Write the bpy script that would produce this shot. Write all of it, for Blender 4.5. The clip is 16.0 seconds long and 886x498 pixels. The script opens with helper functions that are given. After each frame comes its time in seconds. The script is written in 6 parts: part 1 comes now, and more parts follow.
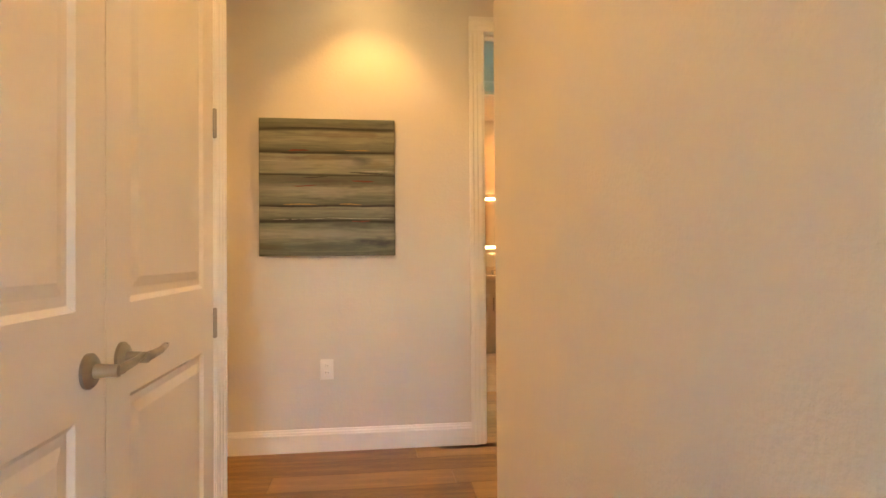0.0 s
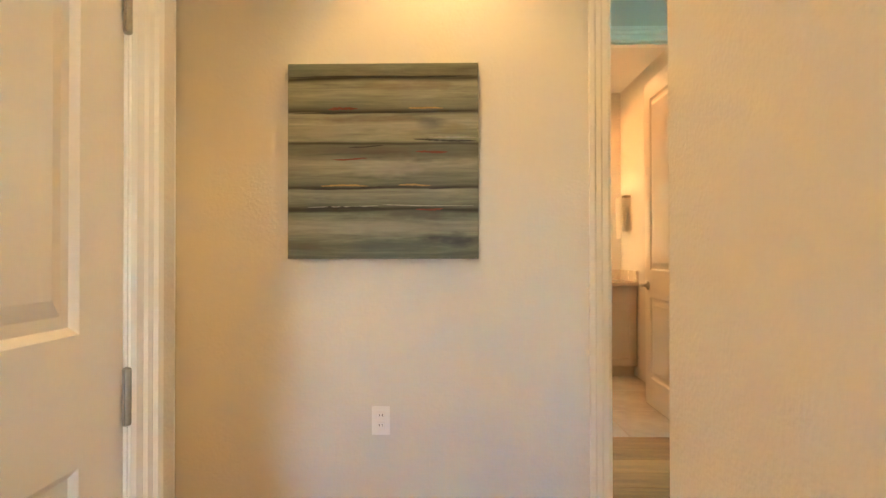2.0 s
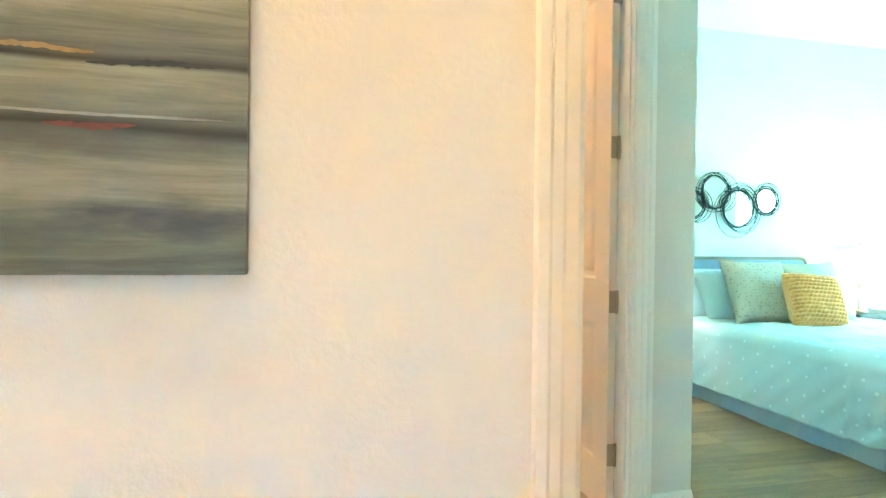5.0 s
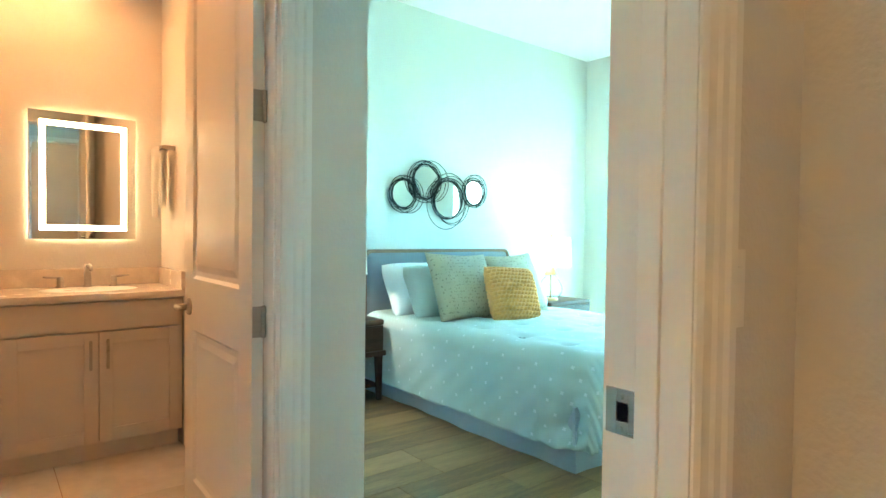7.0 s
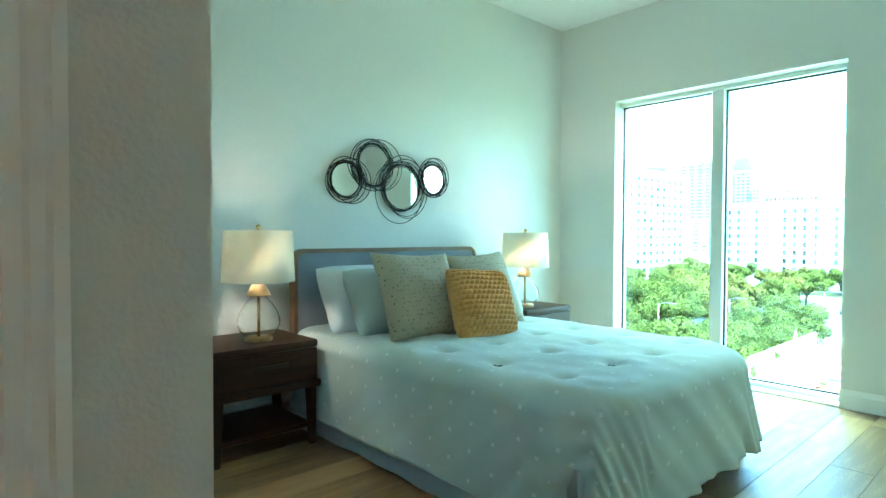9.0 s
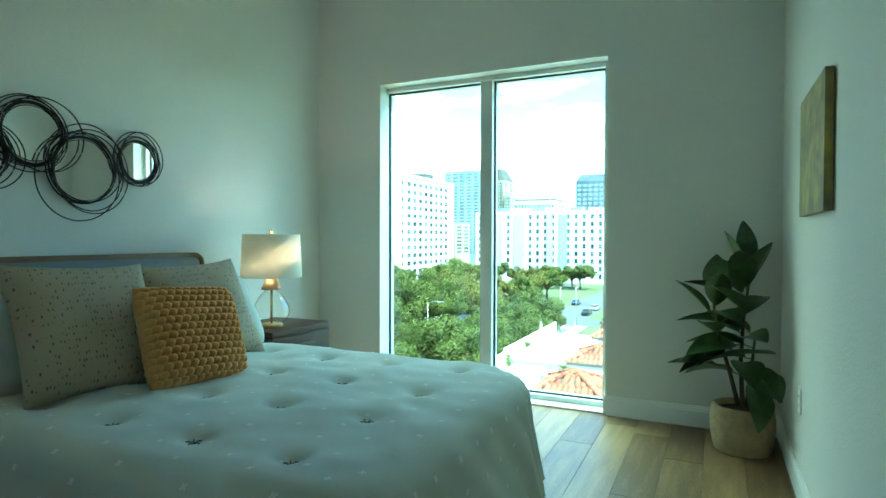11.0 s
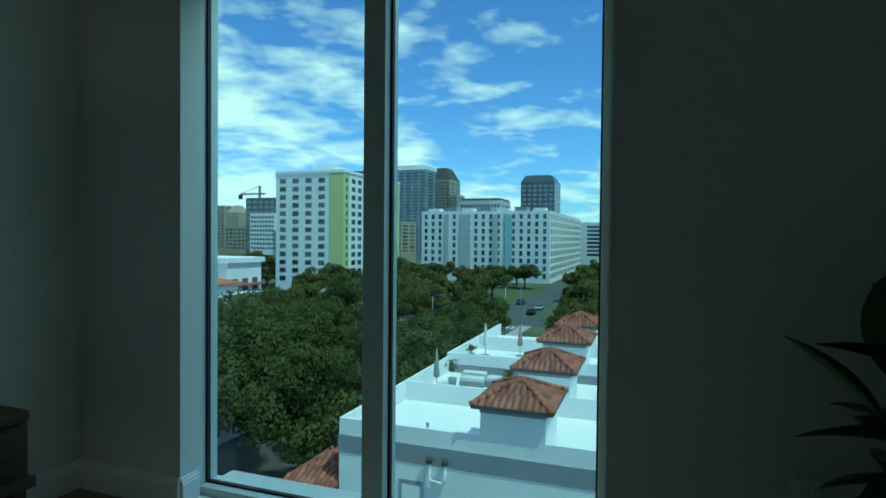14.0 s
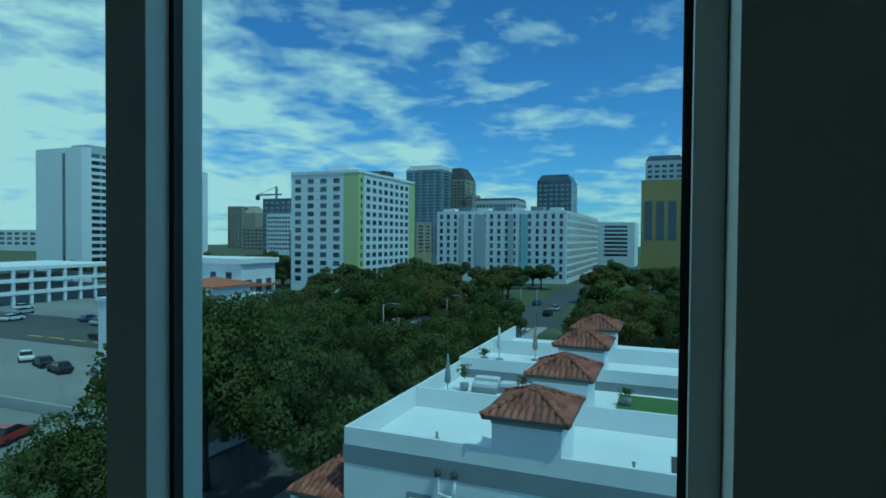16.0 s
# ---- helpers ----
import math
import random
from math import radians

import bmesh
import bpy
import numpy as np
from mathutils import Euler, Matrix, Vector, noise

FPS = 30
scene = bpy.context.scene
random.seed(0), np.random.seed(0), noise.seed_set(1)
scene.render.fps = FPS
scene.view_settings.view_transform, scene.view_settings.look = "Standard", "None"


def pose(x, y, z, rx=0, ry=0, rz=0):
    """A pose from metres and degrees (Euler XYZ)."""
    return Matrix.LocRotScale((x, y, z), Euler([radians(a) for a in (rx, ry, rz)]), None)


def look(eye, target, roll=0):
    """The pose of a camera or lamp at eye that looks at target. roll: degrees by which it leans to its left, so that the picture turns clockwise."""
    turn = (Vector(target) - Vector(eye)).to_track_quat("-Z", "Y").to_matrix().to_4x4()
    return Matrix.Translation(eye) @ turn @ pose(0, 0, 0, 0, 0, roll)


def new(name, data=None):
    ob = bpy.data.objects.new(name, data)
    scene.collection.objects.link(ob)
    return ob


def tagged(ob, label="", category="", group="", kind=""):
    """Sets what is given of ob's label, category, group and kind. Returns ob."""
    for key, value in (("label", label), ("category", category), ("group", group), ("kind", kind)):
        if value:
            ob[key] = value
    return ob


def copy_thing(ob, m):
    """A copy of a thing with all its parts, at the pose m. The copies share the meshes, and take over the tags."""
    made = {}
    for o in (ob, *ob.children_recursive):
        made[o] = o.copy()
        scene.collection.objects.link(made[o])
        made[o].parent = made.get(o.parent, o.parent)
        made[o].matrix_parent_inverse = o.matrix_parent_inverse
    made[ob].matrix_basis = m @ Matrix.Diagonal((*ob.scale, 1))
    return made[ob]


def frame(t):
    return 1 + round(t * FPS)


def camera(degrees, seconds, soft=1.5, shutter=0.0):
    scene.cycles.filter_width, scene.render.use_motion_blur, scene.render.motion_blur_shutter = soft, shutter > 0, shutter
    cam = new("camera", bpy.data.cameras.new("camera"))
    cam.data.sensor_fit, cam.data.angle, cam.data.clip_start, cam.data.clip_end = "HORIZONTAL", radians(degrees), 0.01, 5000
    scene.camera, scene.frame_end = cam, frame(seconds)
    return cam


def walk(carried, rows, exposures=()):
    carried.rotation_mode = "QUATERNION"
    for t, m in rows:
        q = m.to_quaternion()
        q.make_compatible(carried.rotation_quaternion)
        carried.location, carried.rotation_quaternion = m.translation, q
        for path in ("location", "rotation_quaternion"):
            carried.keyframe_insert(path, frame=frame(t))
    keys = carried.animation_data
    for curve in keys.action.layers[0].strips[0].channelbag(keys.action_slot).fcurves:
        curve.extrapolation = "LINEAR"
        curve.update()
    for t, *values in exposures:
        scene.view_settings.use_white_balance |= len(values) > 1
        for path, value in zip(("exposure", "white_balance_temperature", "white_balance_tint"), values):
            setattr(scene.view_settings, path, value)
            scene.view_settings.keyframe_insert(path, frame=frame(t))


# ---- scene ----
cam = camera(75.31, 16.0)
# seconds, eye x y z, yaw, pitch, roll
PATH = [
    (0.0, -0.163, 0.079, 1.108, -7.07, 0.71, 0.40),
    (0.5, -0.139, 0.305, 1.107, -5.61, 0.73, 0.37),
    (1.0, -0.141, 0.573, 1.113, -3.51, 0.78, 0.22),
    (1.5, -0.151, 0.826, 1.123, -0.92, 0.68, 0.26),
    (2.0, -0.127, 1.118, 1.132, 1.09, 0.53, 0.10),
    (2.5, -0.163, 1.413, 1.142, 0.30, 0.20, -0.15),
    (3.0, -0.137, 1.698, 1.145, 0.92, 0.07, -0.12),
    (3.5, -0.131, 1.957, 1.150, 1.59, -0.03, -0.21),
    (4.0, -0.149, 2.182, 1.141, 0.37, 0.00, -0.24),
    (4.5, -0.099, 2.363, 1.150, -4.89, -0.35, -0.60),
    (5.0, 0.046, 2.553, 1.161, -13.86, -0.55, -0.68),
    (5.2, 0.098, 2.582, 1.160, -17.60, -0.56, -0.80),
    (7.3, 0.801, 3.142, 1.194, -39.62, -1.32, -0.37),
    (7.5, 0.880, 3.212, 1.187, -39.79, -1.25, -0.16),
    (8.0, 1.047, 3.397, 1.183, -40.13, -1.36, -0.27),
    (8.5, 1.182, 3.539, 1.179, -40.41, -1.46, -0.26),
    (9.0, 1.298, 3.696, 1.167, -42.51, -1.42, -0.22),
    (9.5, 1.431, 3.801, 1.173, -46.24, -1.41, -0.42),
    (10.0, 1.617, 3.861, 1.175, -51.70, -1.39, -0.47),
    (10.2, 1.685, 3.897, 1.170, -55.01, -1.32, -0.50),
    (12.3, 2.833, 4.378, 1.162, -69.96, -1.05, -0.20),
    (12.5, 2.963, 4.412, 1.167, -70.09, -1.07, -0.46),
    (13.0, 3.306, 4.454, 1.151, -70.43, -1.00, -0.17),
    (13.5, 3.675, 4.523, 1.154, -70.24, -1.05, -0.53),
    (14.0, 4.025, 4.595, 1.160, -70.01, -1.12, -0.55),
    (14.5, 4.359, 4.649, 1.154, -69.88, -1.13, -0.42),
    (15.0, 4.714, 4.664, 1.157, -69.51, -1.11, -0.40),
    (15.5, 5.026, 4.710, 1.160, -68.89, -1.14, -0.39),
    (16.0, 5.345, 4.778, 1.165, -68.41, -1.12, -0.45),
]
EXPOSURES = [
    (0.0, 5.5, 9100, 8), (1.5, 5.6, 7900, 2), (2.0, 5.65, 7000, -3), (3.0, 5.95, 6000, -9), (4.0, 6.15, 5850, -10), (5.2, 6.35, 5900, -8),
    (7.3, 5.5, 6100, 2), (8.5, 4.8, 6500, 7), (9.5, 4.3, 6750, 9), (10.2, 3.95, 6800, 10),
    (12.3, 1.8, 7400, 13), (13.0, 1.0, 6750, 14), (14.0, 0.15, 6100, 14), (15.0, -0.25, 5650, 13), (16.0, -0.5, 5500, 13),
]
walk(cam, [(t, pose(x, y, z, 90 + pitch, roll, yaw)) for t, x, y, z, yaw, pitch, roll in PATH], EXPOSURES)

# ---- world, sun, lamps ----
world = bpy.data.worlds.new("sky")
scene.world = world
world.use_nodes = True
wn, wl = world.node_tree.nodes, world.node_tree.links
wn.clear()
SUN_EL, SUN_AZ = radians(62), radians(247)   # direction towards the sun, azimuth from +x


def wnode(kind, **kw):
    n = wn.new(kind)
    for k, v in kw.items():
        n.inputs[k].default_value = v
    return n


sky = wn.new("ShaderNodeTexSky")
sky.sky_type = "NISHITA"
sky.sun_disc = False
sky.sun_elevation, sky.sun_rotation = SUN_EL, radians(90) - SUN_AZ
sky.air_density, sky.dust_density, sky.ozone_density = 1.0, 0.4, 2.0
bg_sky = wnode("ShaderNodeBackground", Strength=0.135)
tint = wn.new("ShaderNodeMix"); tint.data_type = "RGBA"; tint.blend_type = "MULTIPLY"; tint.inputs[0].default_value = 1.0
tint.inputs[7].default_value = (0.60, 0.86, 1.28, 1)
wl.new(sky.outputs[0], tint.inputs[6]); wl.new(tint.outputs[2], bg_sky.inputs[0])
tc = wn.new("ShaderNodeTexCoord")
sep = wn.new("ShaderNodeSeparateXYZ")
wl.new(tc.outputs["Generated"], sep.inputs[0])
zc = wn.new("ShaderNodeMath"); zc.operation = "MAXIMUM"; zc.inputs[1].default_value = 0.0
wl.new(sep.outputs[2], zc.inputs[0])
za = wn.new("ShaderNodeMath"); za.operation = "ADD"; za.inputs[1].default_value = 0.12
wl.new(zc.outputs[0], za.inputs[0])
comb = wn.new("ShaderNodeCombineXYZ")
for i in (0, 1):
    dv = wn.new("ShaderNodeMath"); dv.operation = "DIVIDE"
    wl.new(sep.outputs[i], dv.inputs[0]); wl.new(za.outputs[0], dv.inputs[1])
    wl.new(dv.outputs[0], comb.inputs[i])
cl1 = wnode("ShaderNodeTexNoise", Scale=0.62, Detail=3.0, Roughness=0.5, Distortion=0.2)
cl2 = wnode("ShaderNodeTexNoise", Scale=2.3, Detail=9.0, Roughness=0.62, Distortion=0.15)
shift = wn.new("ShaderNodeMapping"); shift.inputs["Location"].default_value = (3.7, 1.2, 0.0)
wl.new(comb.outputs[0], shift.inputs[0])
wl.new(shift.outputs[0], cl1.inputs["Vector"]); wl.new(shift.outputs[0], cl2.inputs["Vector"])
# thicker cloud to the north than to the east
cover = wn.new("ShaderNodeMapRange")
for i, v in ((1, 0.15), (2, 0.95), (3, -0.08), (4, 0.14)):
    cover.inputs[i].default_value = v
wl.new(sep.outputs[1], cover.inputs[0])
low = wn.new("ShaderNodeMapRange")
for i, v in ((1, 0.0), (2, 0.26), (3, 0.12), (4, 0.0)):
    low.inputs[i].default_value = v
wl.new(zc.outputs[0], low.inputs[0])
both = wn.new("ShaderNodeMath"); both.operation = "ADD"
wl.new(cover.outputs[0], both.inputs[0]); wl.new(low.outputs[0], both.inputs[1])
c2 = wn.new("ShaderNodeMath"); c2.operation = "MULTIPLY_ADD"; c2.inputs[1].default_value = 0.75
wl.new(cl2.outputs[0], c2.inputs[0]); wl.new(both.outputs[0], c2.inputs[2])
c1 = wn.new("ShaderNodeMath"); c1.operation = "MULTIPLY_ADD"; c1.inputs[1].default_value = 0.45
wl.new(cl1.outputs[0], c1.inputs[0]); wl.new(c2.outputs[0], c1.inputs[2])
ramp = wn.new("ShaderNodeValToRGB")
ramp.color_ramp.elements[0].position, ramp.color_ramp.elements[1].position = 0.57, 0.74
wl.new(c1.outputs[0], ramp.inputs[0])
bg_cl = wnode("ShaderNodeBackground", Color=(1.0, 0.97, 0.97, 1), Strength=1.12)
mixw = wn.new("ShaderNodeMixShader")
wl.new(ramp.outputs[0], mixw.inputs[0]); wl.new(bg_sky.outputs[0], mixw.inputs[1]); wl.new(bg_cl.outputs[0], mixw.inputs[2])
wo = wn.new("ShaderNodeOutputWorld")
wl.new(mixw.outputs[0], wo.inputs[0])

sun = new("sun", bpy.data.lights.new("sun", "SUN"))
sun.data.energy, sun.data.angle, sun.data.color = 2.9, radians(0.6), (1.0, 0.93, 0.80)
sun.matrix_world = look((0, 0, 60), Vector((0, 0, 60)) - Vector((math.cos(SUN_EL) * math.cos(SUN_AZ), math.cos(SUN_EL) * math.sin(SUN_AZ), math.sin(SUN_EL))))

WARM = (1.0, 0.52, 0.195)


def spot_lamp(name, x, y, z, watts, size=0.05, angle=110, color=WARM):
    ob = new(name, bpy.data.lights.new(name, "SPOT"))
    ob.data.energy, ob.data.shadow_soft_size, ob.data.spot_size, ob.data.spot_blend, ob.data.color = watts, size, radians(angle), 0.6, color
    ob.location = (x, y, z)
    return ob


def bulb_lamp(name, x, y, z, watts, size=0.03, color=WARM):
    ob = new(name, bpy.data.lights.new(name, "POINT"))
    ob.data.energy, ob.data.shadow_soft_size, ob.data.color = watts, size, color
    ob.location = (x, y, z)
    return ob


HALL_Z, ROOM_Z = 2.76, 3.133
# second hall, alcove and second bathroom fittings are unseen, added as fill
DOWNLIGHTS = [(-0.18, 3.07, HALL_Z), (-0.18, 1.2, HALL_Z), (0.95, 2.9, HALL_Z), (0.95, 6.55, HALL_Z), (0.5, 5.75, HALL_Z), (-2.1, 3.2, HALL_Z), (-2.1, 4.0, HALL_Z)]
for (x, y, z), w in zip(DOWNLIGHTS, (0.80, 0.74, 0.11, 0.62, 0.50, 1.3, 1.4)):
    spot_lamp("downlight_lamp", x, y, z - 0.03, w, angle=104 if y == 3.07 else 164, color=WARM if y < 4.5 else (1.0, 0.31, 0.075))
LAMP_SPOTS = [(2.665, 6.67), (4.925, 6.67)]
for (x, y), w in zip(LAMP_SPOTS, (0.36, 0.8)):
    bulb_lamp("table_lamp_bulb", x, y, 1.06, w, color=(1.0, 0.95, 0.85))

# fill lamp added outside, high in front of the window, to strengthen the sky's light
window_fill = new("window_sky_lamp", bpy.data.lights.new("window_sky_lamp", "AREA"))
window_fill.data.shape, window_fill.data.size, window_fill.data.size_y = "RECTANGLE", 2.4, 1.4
window_fill.data.energy, window_fill.data.color = 60.0, (0.86, 0.95, 1.0)
window_fill.matrix_world = look((7.3, 5.6, 3.7), (4.4, 5.6, 0.9))

# added fill lamp in an unseen opening ending the hall, behind the walk's start
hall_fill = new("hall_window_lamp", bpy.data.lights.new("hall_window_lamp", "AREA"))
hall_fill.data.shape, hall_fill.data.size, hall_fill.data.size_y = "RECTANGLE", 0.6, 0.8
hall_fill.data.energy, hall_fill.data.color = 0.028, (0.95, 1.0, 0.78)
hall_fill.matrix_world = look((-0.17, -2.63, 1.32), (-0.17, 0.0, 1.25))

# ---- materials ----


def material(name, base, rough=0.6, var=0.12, scale=6.0, fine=90.0, bump=0.02, bump_scale=160.0, metal=0.0, second=None, spec=0.5, stretch=(1, 1, 1), island=0.0, piece=0.0, coords="Object", sheen=0.0):
    """Two scales of colour variation and a fine relief on one principled surface."""
    m = bpy.data.materials.new(name)
    m.use_nodes = True
    n, l = m.node_tree.nodes, m.node_tree.links
    b = n["Principled BSDF"]
    b.inputs["Roughness"].default_value, b.inputs["Metallic"].default_value = rough, metal
    b.inputs["Specular IOR Level"].default_value = spec
    b.inputs["Sheen Weight"].default_value = sheen
    t = n.new("ShaderNodeTexCoord")
    mp = n.new("ShaderNodeMapping")
    mp.inputs["Scale"].default_value = stretch
    l.new(t.outputs[coords], mp.inputs[0])
    big = n.new("ShaderNodeTexNoise"); big.inputs["Scale"].default_value = scale; big.inputs["Detail"].default_value = 4
    small = n.new("ShaderNodeTexNoise"); small.inputs["Scale"].default_value = fine; small.inputs["Detail"].default_value = 3
    l.new(mp.outputs[0], big.inputs["Vector"]); l.new(mp.outputs[0], small.inputs["Vector"])
    add = n.new("ShaderNodeMath"); add.operation = "MULTIPLY_ADD"; add.inputs[1].default_value = 0.65
    s2 = n.new("ShaderNodeMath"); s2.operation = "MULTIPLY"; s2.inputs[1].default_value = 0.35
    l.new(small.outputs[0], s2.inputs[0]); l.new(big.outputs[0], add.inputs[0]); l.new(s2.outputs[0], add.inputs[2])
    val = add.outputs[0]
    if piece or island:
        src = n.new("ShaderNodeObjectInfo").outputs["Random"] if piece else n.new("ShaderNodeNewGeometry").outputs["Random Per Island"]
        k = n.new("ShaderNodeMath"); k.operation = "MULTIPLY_ADD"; k.inputs[1].default_value = piece or island; k.inputs[2].default_value = -0.5 * (piece or island)
        l.new(src, k.inputs[0])
        a2 = n.new("ShaderNodeMath"); a2.operation = "ADD"
        l.new(val, a2.inputs[0]); l.new(k.outputs[0], a2.inputs[1])
        val = a2.outputs[0]
    cr = n.new("ShaderNodeValToRGB")
    lo = [max(0.0, c * (1 - var)) for c in base]
    hi = list(second) if second else [min(1.0, c * (1 + var)) for c in base]
    cr.color_ramp.elements[0].position, cr.color_ramp.elements[1].position = 0.3, 0.7
    cr.color_ramp.elements[0].color, cr.color_ramp.elements[1].color = (*lo, 1), (*hi, 1)
    l.new(val, cr.inputs[0]); l.new(cr.outputs[0], b.inputs["Base Color"])
    if bump:
        bt = n.new("ShaderNodeTexNoise"); bt.inputs["Scale"].default_value = bump_scale; bt.inputs["Detail"].default_value = 3
        l.new(mp.outputs[0], bt.inputs["Vector"])
        bp = n.new("ShaderNodeBump"); bp.inputs["Strength"].default_value = min(1.0, bump * 12); bp.inputs["Distance"].default_value = bump * 0.1
        l.new(bt.outputs[0], bp.inputs["Height"]); l.new(bp.outputs[0], b.inputs["Normal"])
    rv = n.new("ShaderNodeMapRange"); rv.inputs[3].default_value, rv.inputs[4].default_value = max(0.02, rough - 0.08), min(1.0, rough + 0.08)
    l.new(big.outputs[0], rv.inputs[0]); l.new(rv.outputs[0], b.inputs["Roughness"])
    return m


def glow(name, color, strength):
    m = bpy.data.materials.new(name)
    m.use_nodes = True
    b = m.node_tree.nodes["Principled BSDF"]
    b.inputs["Base Color"].default_value = (0.8, 0.8, 0.8, 1)
    b.inputs["Emission Color"].default_value, b.inputs["Emission Strength"].default_value = (*color, 1), strength
    return m


def glass(name, color, rough=0.0):
    m = bpy.data.materials.new(name)
    m.use_nodes = True
    b = m.node_tree.nodes["Principled BSDF"]
    b.inputs["Base Color"].default_value, b.inputs["Roughness"].default_value = (*color, 1), rough
    b.inputs["Transmission Weight"].default_value, b.inputs["IOR"].default_value = 1.0, 1.45
    return m


def pane_glass(name, color):
    """Thin window glass: mostly clear, a little gloss."""
    m = bpy.data.materials.new(name)
    m.use_nodes = True
    n, l = m.node_tree.nodes, m.node_tree.links
    n.clear()
    tr, gl, mx, out = n.new("ShaderNodeBsdfTransparent"), n.new("ShaderNodeBsdfGlossy"), n.new("ShaderNodeMixShader"), n.new("ShaderNodeOutputMaterial")
    tr.inputs[0].default_value = (*color, 1)
    gl.inputs["Roughness"].default_value = 0.01
    mx.inputs[0].default_value = 0.035
    l.new(tr.outputs[0], mx.inputs[1]); l.new(gl.outputs[0], mx.inputs[2]); l.new(mx.outputs[0], out.inputs[0])
    return m


WALL = material("wall_paint", (0.73, 0.71, 0.67), 0.72, var=0.02, scale=1.5, fine=40, bump=0.036, bump_scale=90)
CEIL = material("ceiling_paint", (0.80, 0.80, 0.79), 0.8, var=0.02, scale=1.5, bump=0.03, bump_scale=80)
TRIM = material("trim_paint", (0.88, 0.88, 0.86), 0.35, var=0.025, scale=3, bump=0.004, bump_scale=60)
DOORP = material("door_paint", (0.80, 0.77, 0.72), 0.38, var=0.025, scale=3, bump=0.005, bump_scale=70)
PLANK = material("oak_plank", (0.26, 0.138, 0.060), 0.42, var=0.35, scale=2.2, fine=26, bump=0.012, bump_scale=70, second=(0.44, 0.26, 0.118), stretch=(1.0, 9.0, 9.0), piece=0.34)
SEAM = material("floor_seam", (0.10, 0.06, 0.035), 0.8, var=0.2)
TILE = material("marble_tile", (0.66, 0.63, 0.60), 0.25, var=0.12, scale=3.0, fine=14, bump=0.002, piece=0.08, second=(0.78, 0.76, 0.73))
GROUT = material("tile_grout", (0.42, 0.40, 0.37), 0.9, var=0.1)
NICKEL = material("brushed_nickel", (0.40, 0.37, 0.33), 0.30, var=0.08, metal=1.0, stretch=(1, 1, 14), bump=0.004)
DARK = material("dark_gap", (0.05, 0.045, 0.04), 0.8, var=0.2)
PLASTIC = material("white_plastic", (0.88, 0.87, 0.85), 0.3, var=0.02, bump=0)
WALNUT = material("walnut_wood", (0.034, 0.014, 0.008), 0.5, var=0.4, scale=3, fine=30, spec=0.25, second=(0.078, 0.034, 0.019), stretch=(1, 8, 8), bump=0.01, bump_scale=60)
ASHWOOD = material("light_wood", (0.46, 0.27, 0.12), 0.45, var=0.2, scale=8, fine=60, stretch=(1, 1, 6), bump=0.006)
SATIN = material("brass", (0.62, 0.43, 0.18), 0.25, var=0.08, metal=1.0)
HEADFAB = material("slate_upholstery", (0.215, 0.24, 0.275), 0.9, var=0.10, scale=5, fine=300, bump=0.02, bump_scale=500, sheen=0.3)
COMF = material("comforter_cotton", (0.56, 0.63, 0.60), 0.85, var=0.05, scale=3, fine=240, bump=0.015, bump_scale=420, sheen=0.2)
YARN = material("grey_yarn", (0.24, 0.28, 0.29), 0.9, var=0.2)
STITCH = material("white_stitch", (0.80, 0.83, 0.83), 0.8, var=0.03)
SKIRT = material("bed_skirt_cotton", (0.76, 0.79, 0.84), 0.9, var=0.06, scale=5, bump=0.01)
PILW = material("white_pillow_cotton", (0.74, 0.78, 0.80), 0.85, var=0.04, bump=0.01, bump_scale=300)
SAGE = material("sage_pillow_cotton", (0.48, 0.55, 0.52), 0.85, var=0.05, bump=0.01, bump_scale=300)
MUST = material("mustard_knit", (0.95, 0.41, 0.12), 0.9, var=0.2, scale=40, fine=260, bump=0.04, bump_scale=300, sheen=0.3)
SHADE = material("lamp_shade_linen", (0.78, 0.74, 0.64), 0.9, var=0.04, scale=8, fine=300, bump=0.01, bump_scale=400)
WIRE = material("black_iron_wire", (0.025, 0.024, 0.023), 0.45, var=0.2, metal=0.6)
WINFR = material("window_frame_paint", (0.70, 0.72, 0.70), 0.4, var=0.03, bump=0.003)
GASKET = material("black_gasket", (0.012, 0.012, 0.012), 0.6, var=0.2)
GLASSP = pane_glass("window_glass", (0.70, 0.96, 0.885))
LAMPGL = glass("lamp_glass", (0.96, 0.99, 0.98))
LEAF = material("rubber_leaf", (0.022, 0.066, 0.020), 0.32, var=0.4, scale=10, fine=60, second=(0.07, 0.17, 0.045), bump=0.006, bump_scale=50, piece=0.25)
STEM = material("plant_stem", (0.10, 0.075, 0.04), 0.8, var=0.3)
BASKET = material("wicker_basket", (0.36, 0.25, 0.14), 0.85, var=0.25, scale=30, fine=150, bump=0.04, bump_scale=150)
SOIL = material("potting_soil", (0.04, 0.028, 0.02), 0.95, var=0.4, bump=0.08, bump_scale=60)
VANITY = material("vanity_paint", (0.60, 0.54, 0.49), 0.4, var=0.03)
STONE = material("quartz_top", (0.70, 0.62, 0.54), 0.25, var=0.10, scale=18, fine=120)
TOWEL = material("towel_cotton", (0.74, 0.70, 0.64), 0.95, var=0.06, bump=0.05, bump_scale=300, sheen=0.3)
LEDGLOW = glow("mirror_light", (1.0, 0.62, 0.30), 0.75)
CANGLOW = glow("downlight_lens", (1.0, 0.66, 0.34), 2.0)
MIRROR = bpy.data.materials.new("mirror_silver")
MIRROR.use_nodes = True
MIRROR.node_tree.nodes["Principled BSDF"].inputs["Metallic"].default_value = 1.0
MIRROR.node_tree.nodes["Principled BSDF"].inputs["Roughness"].default_value = 0.02
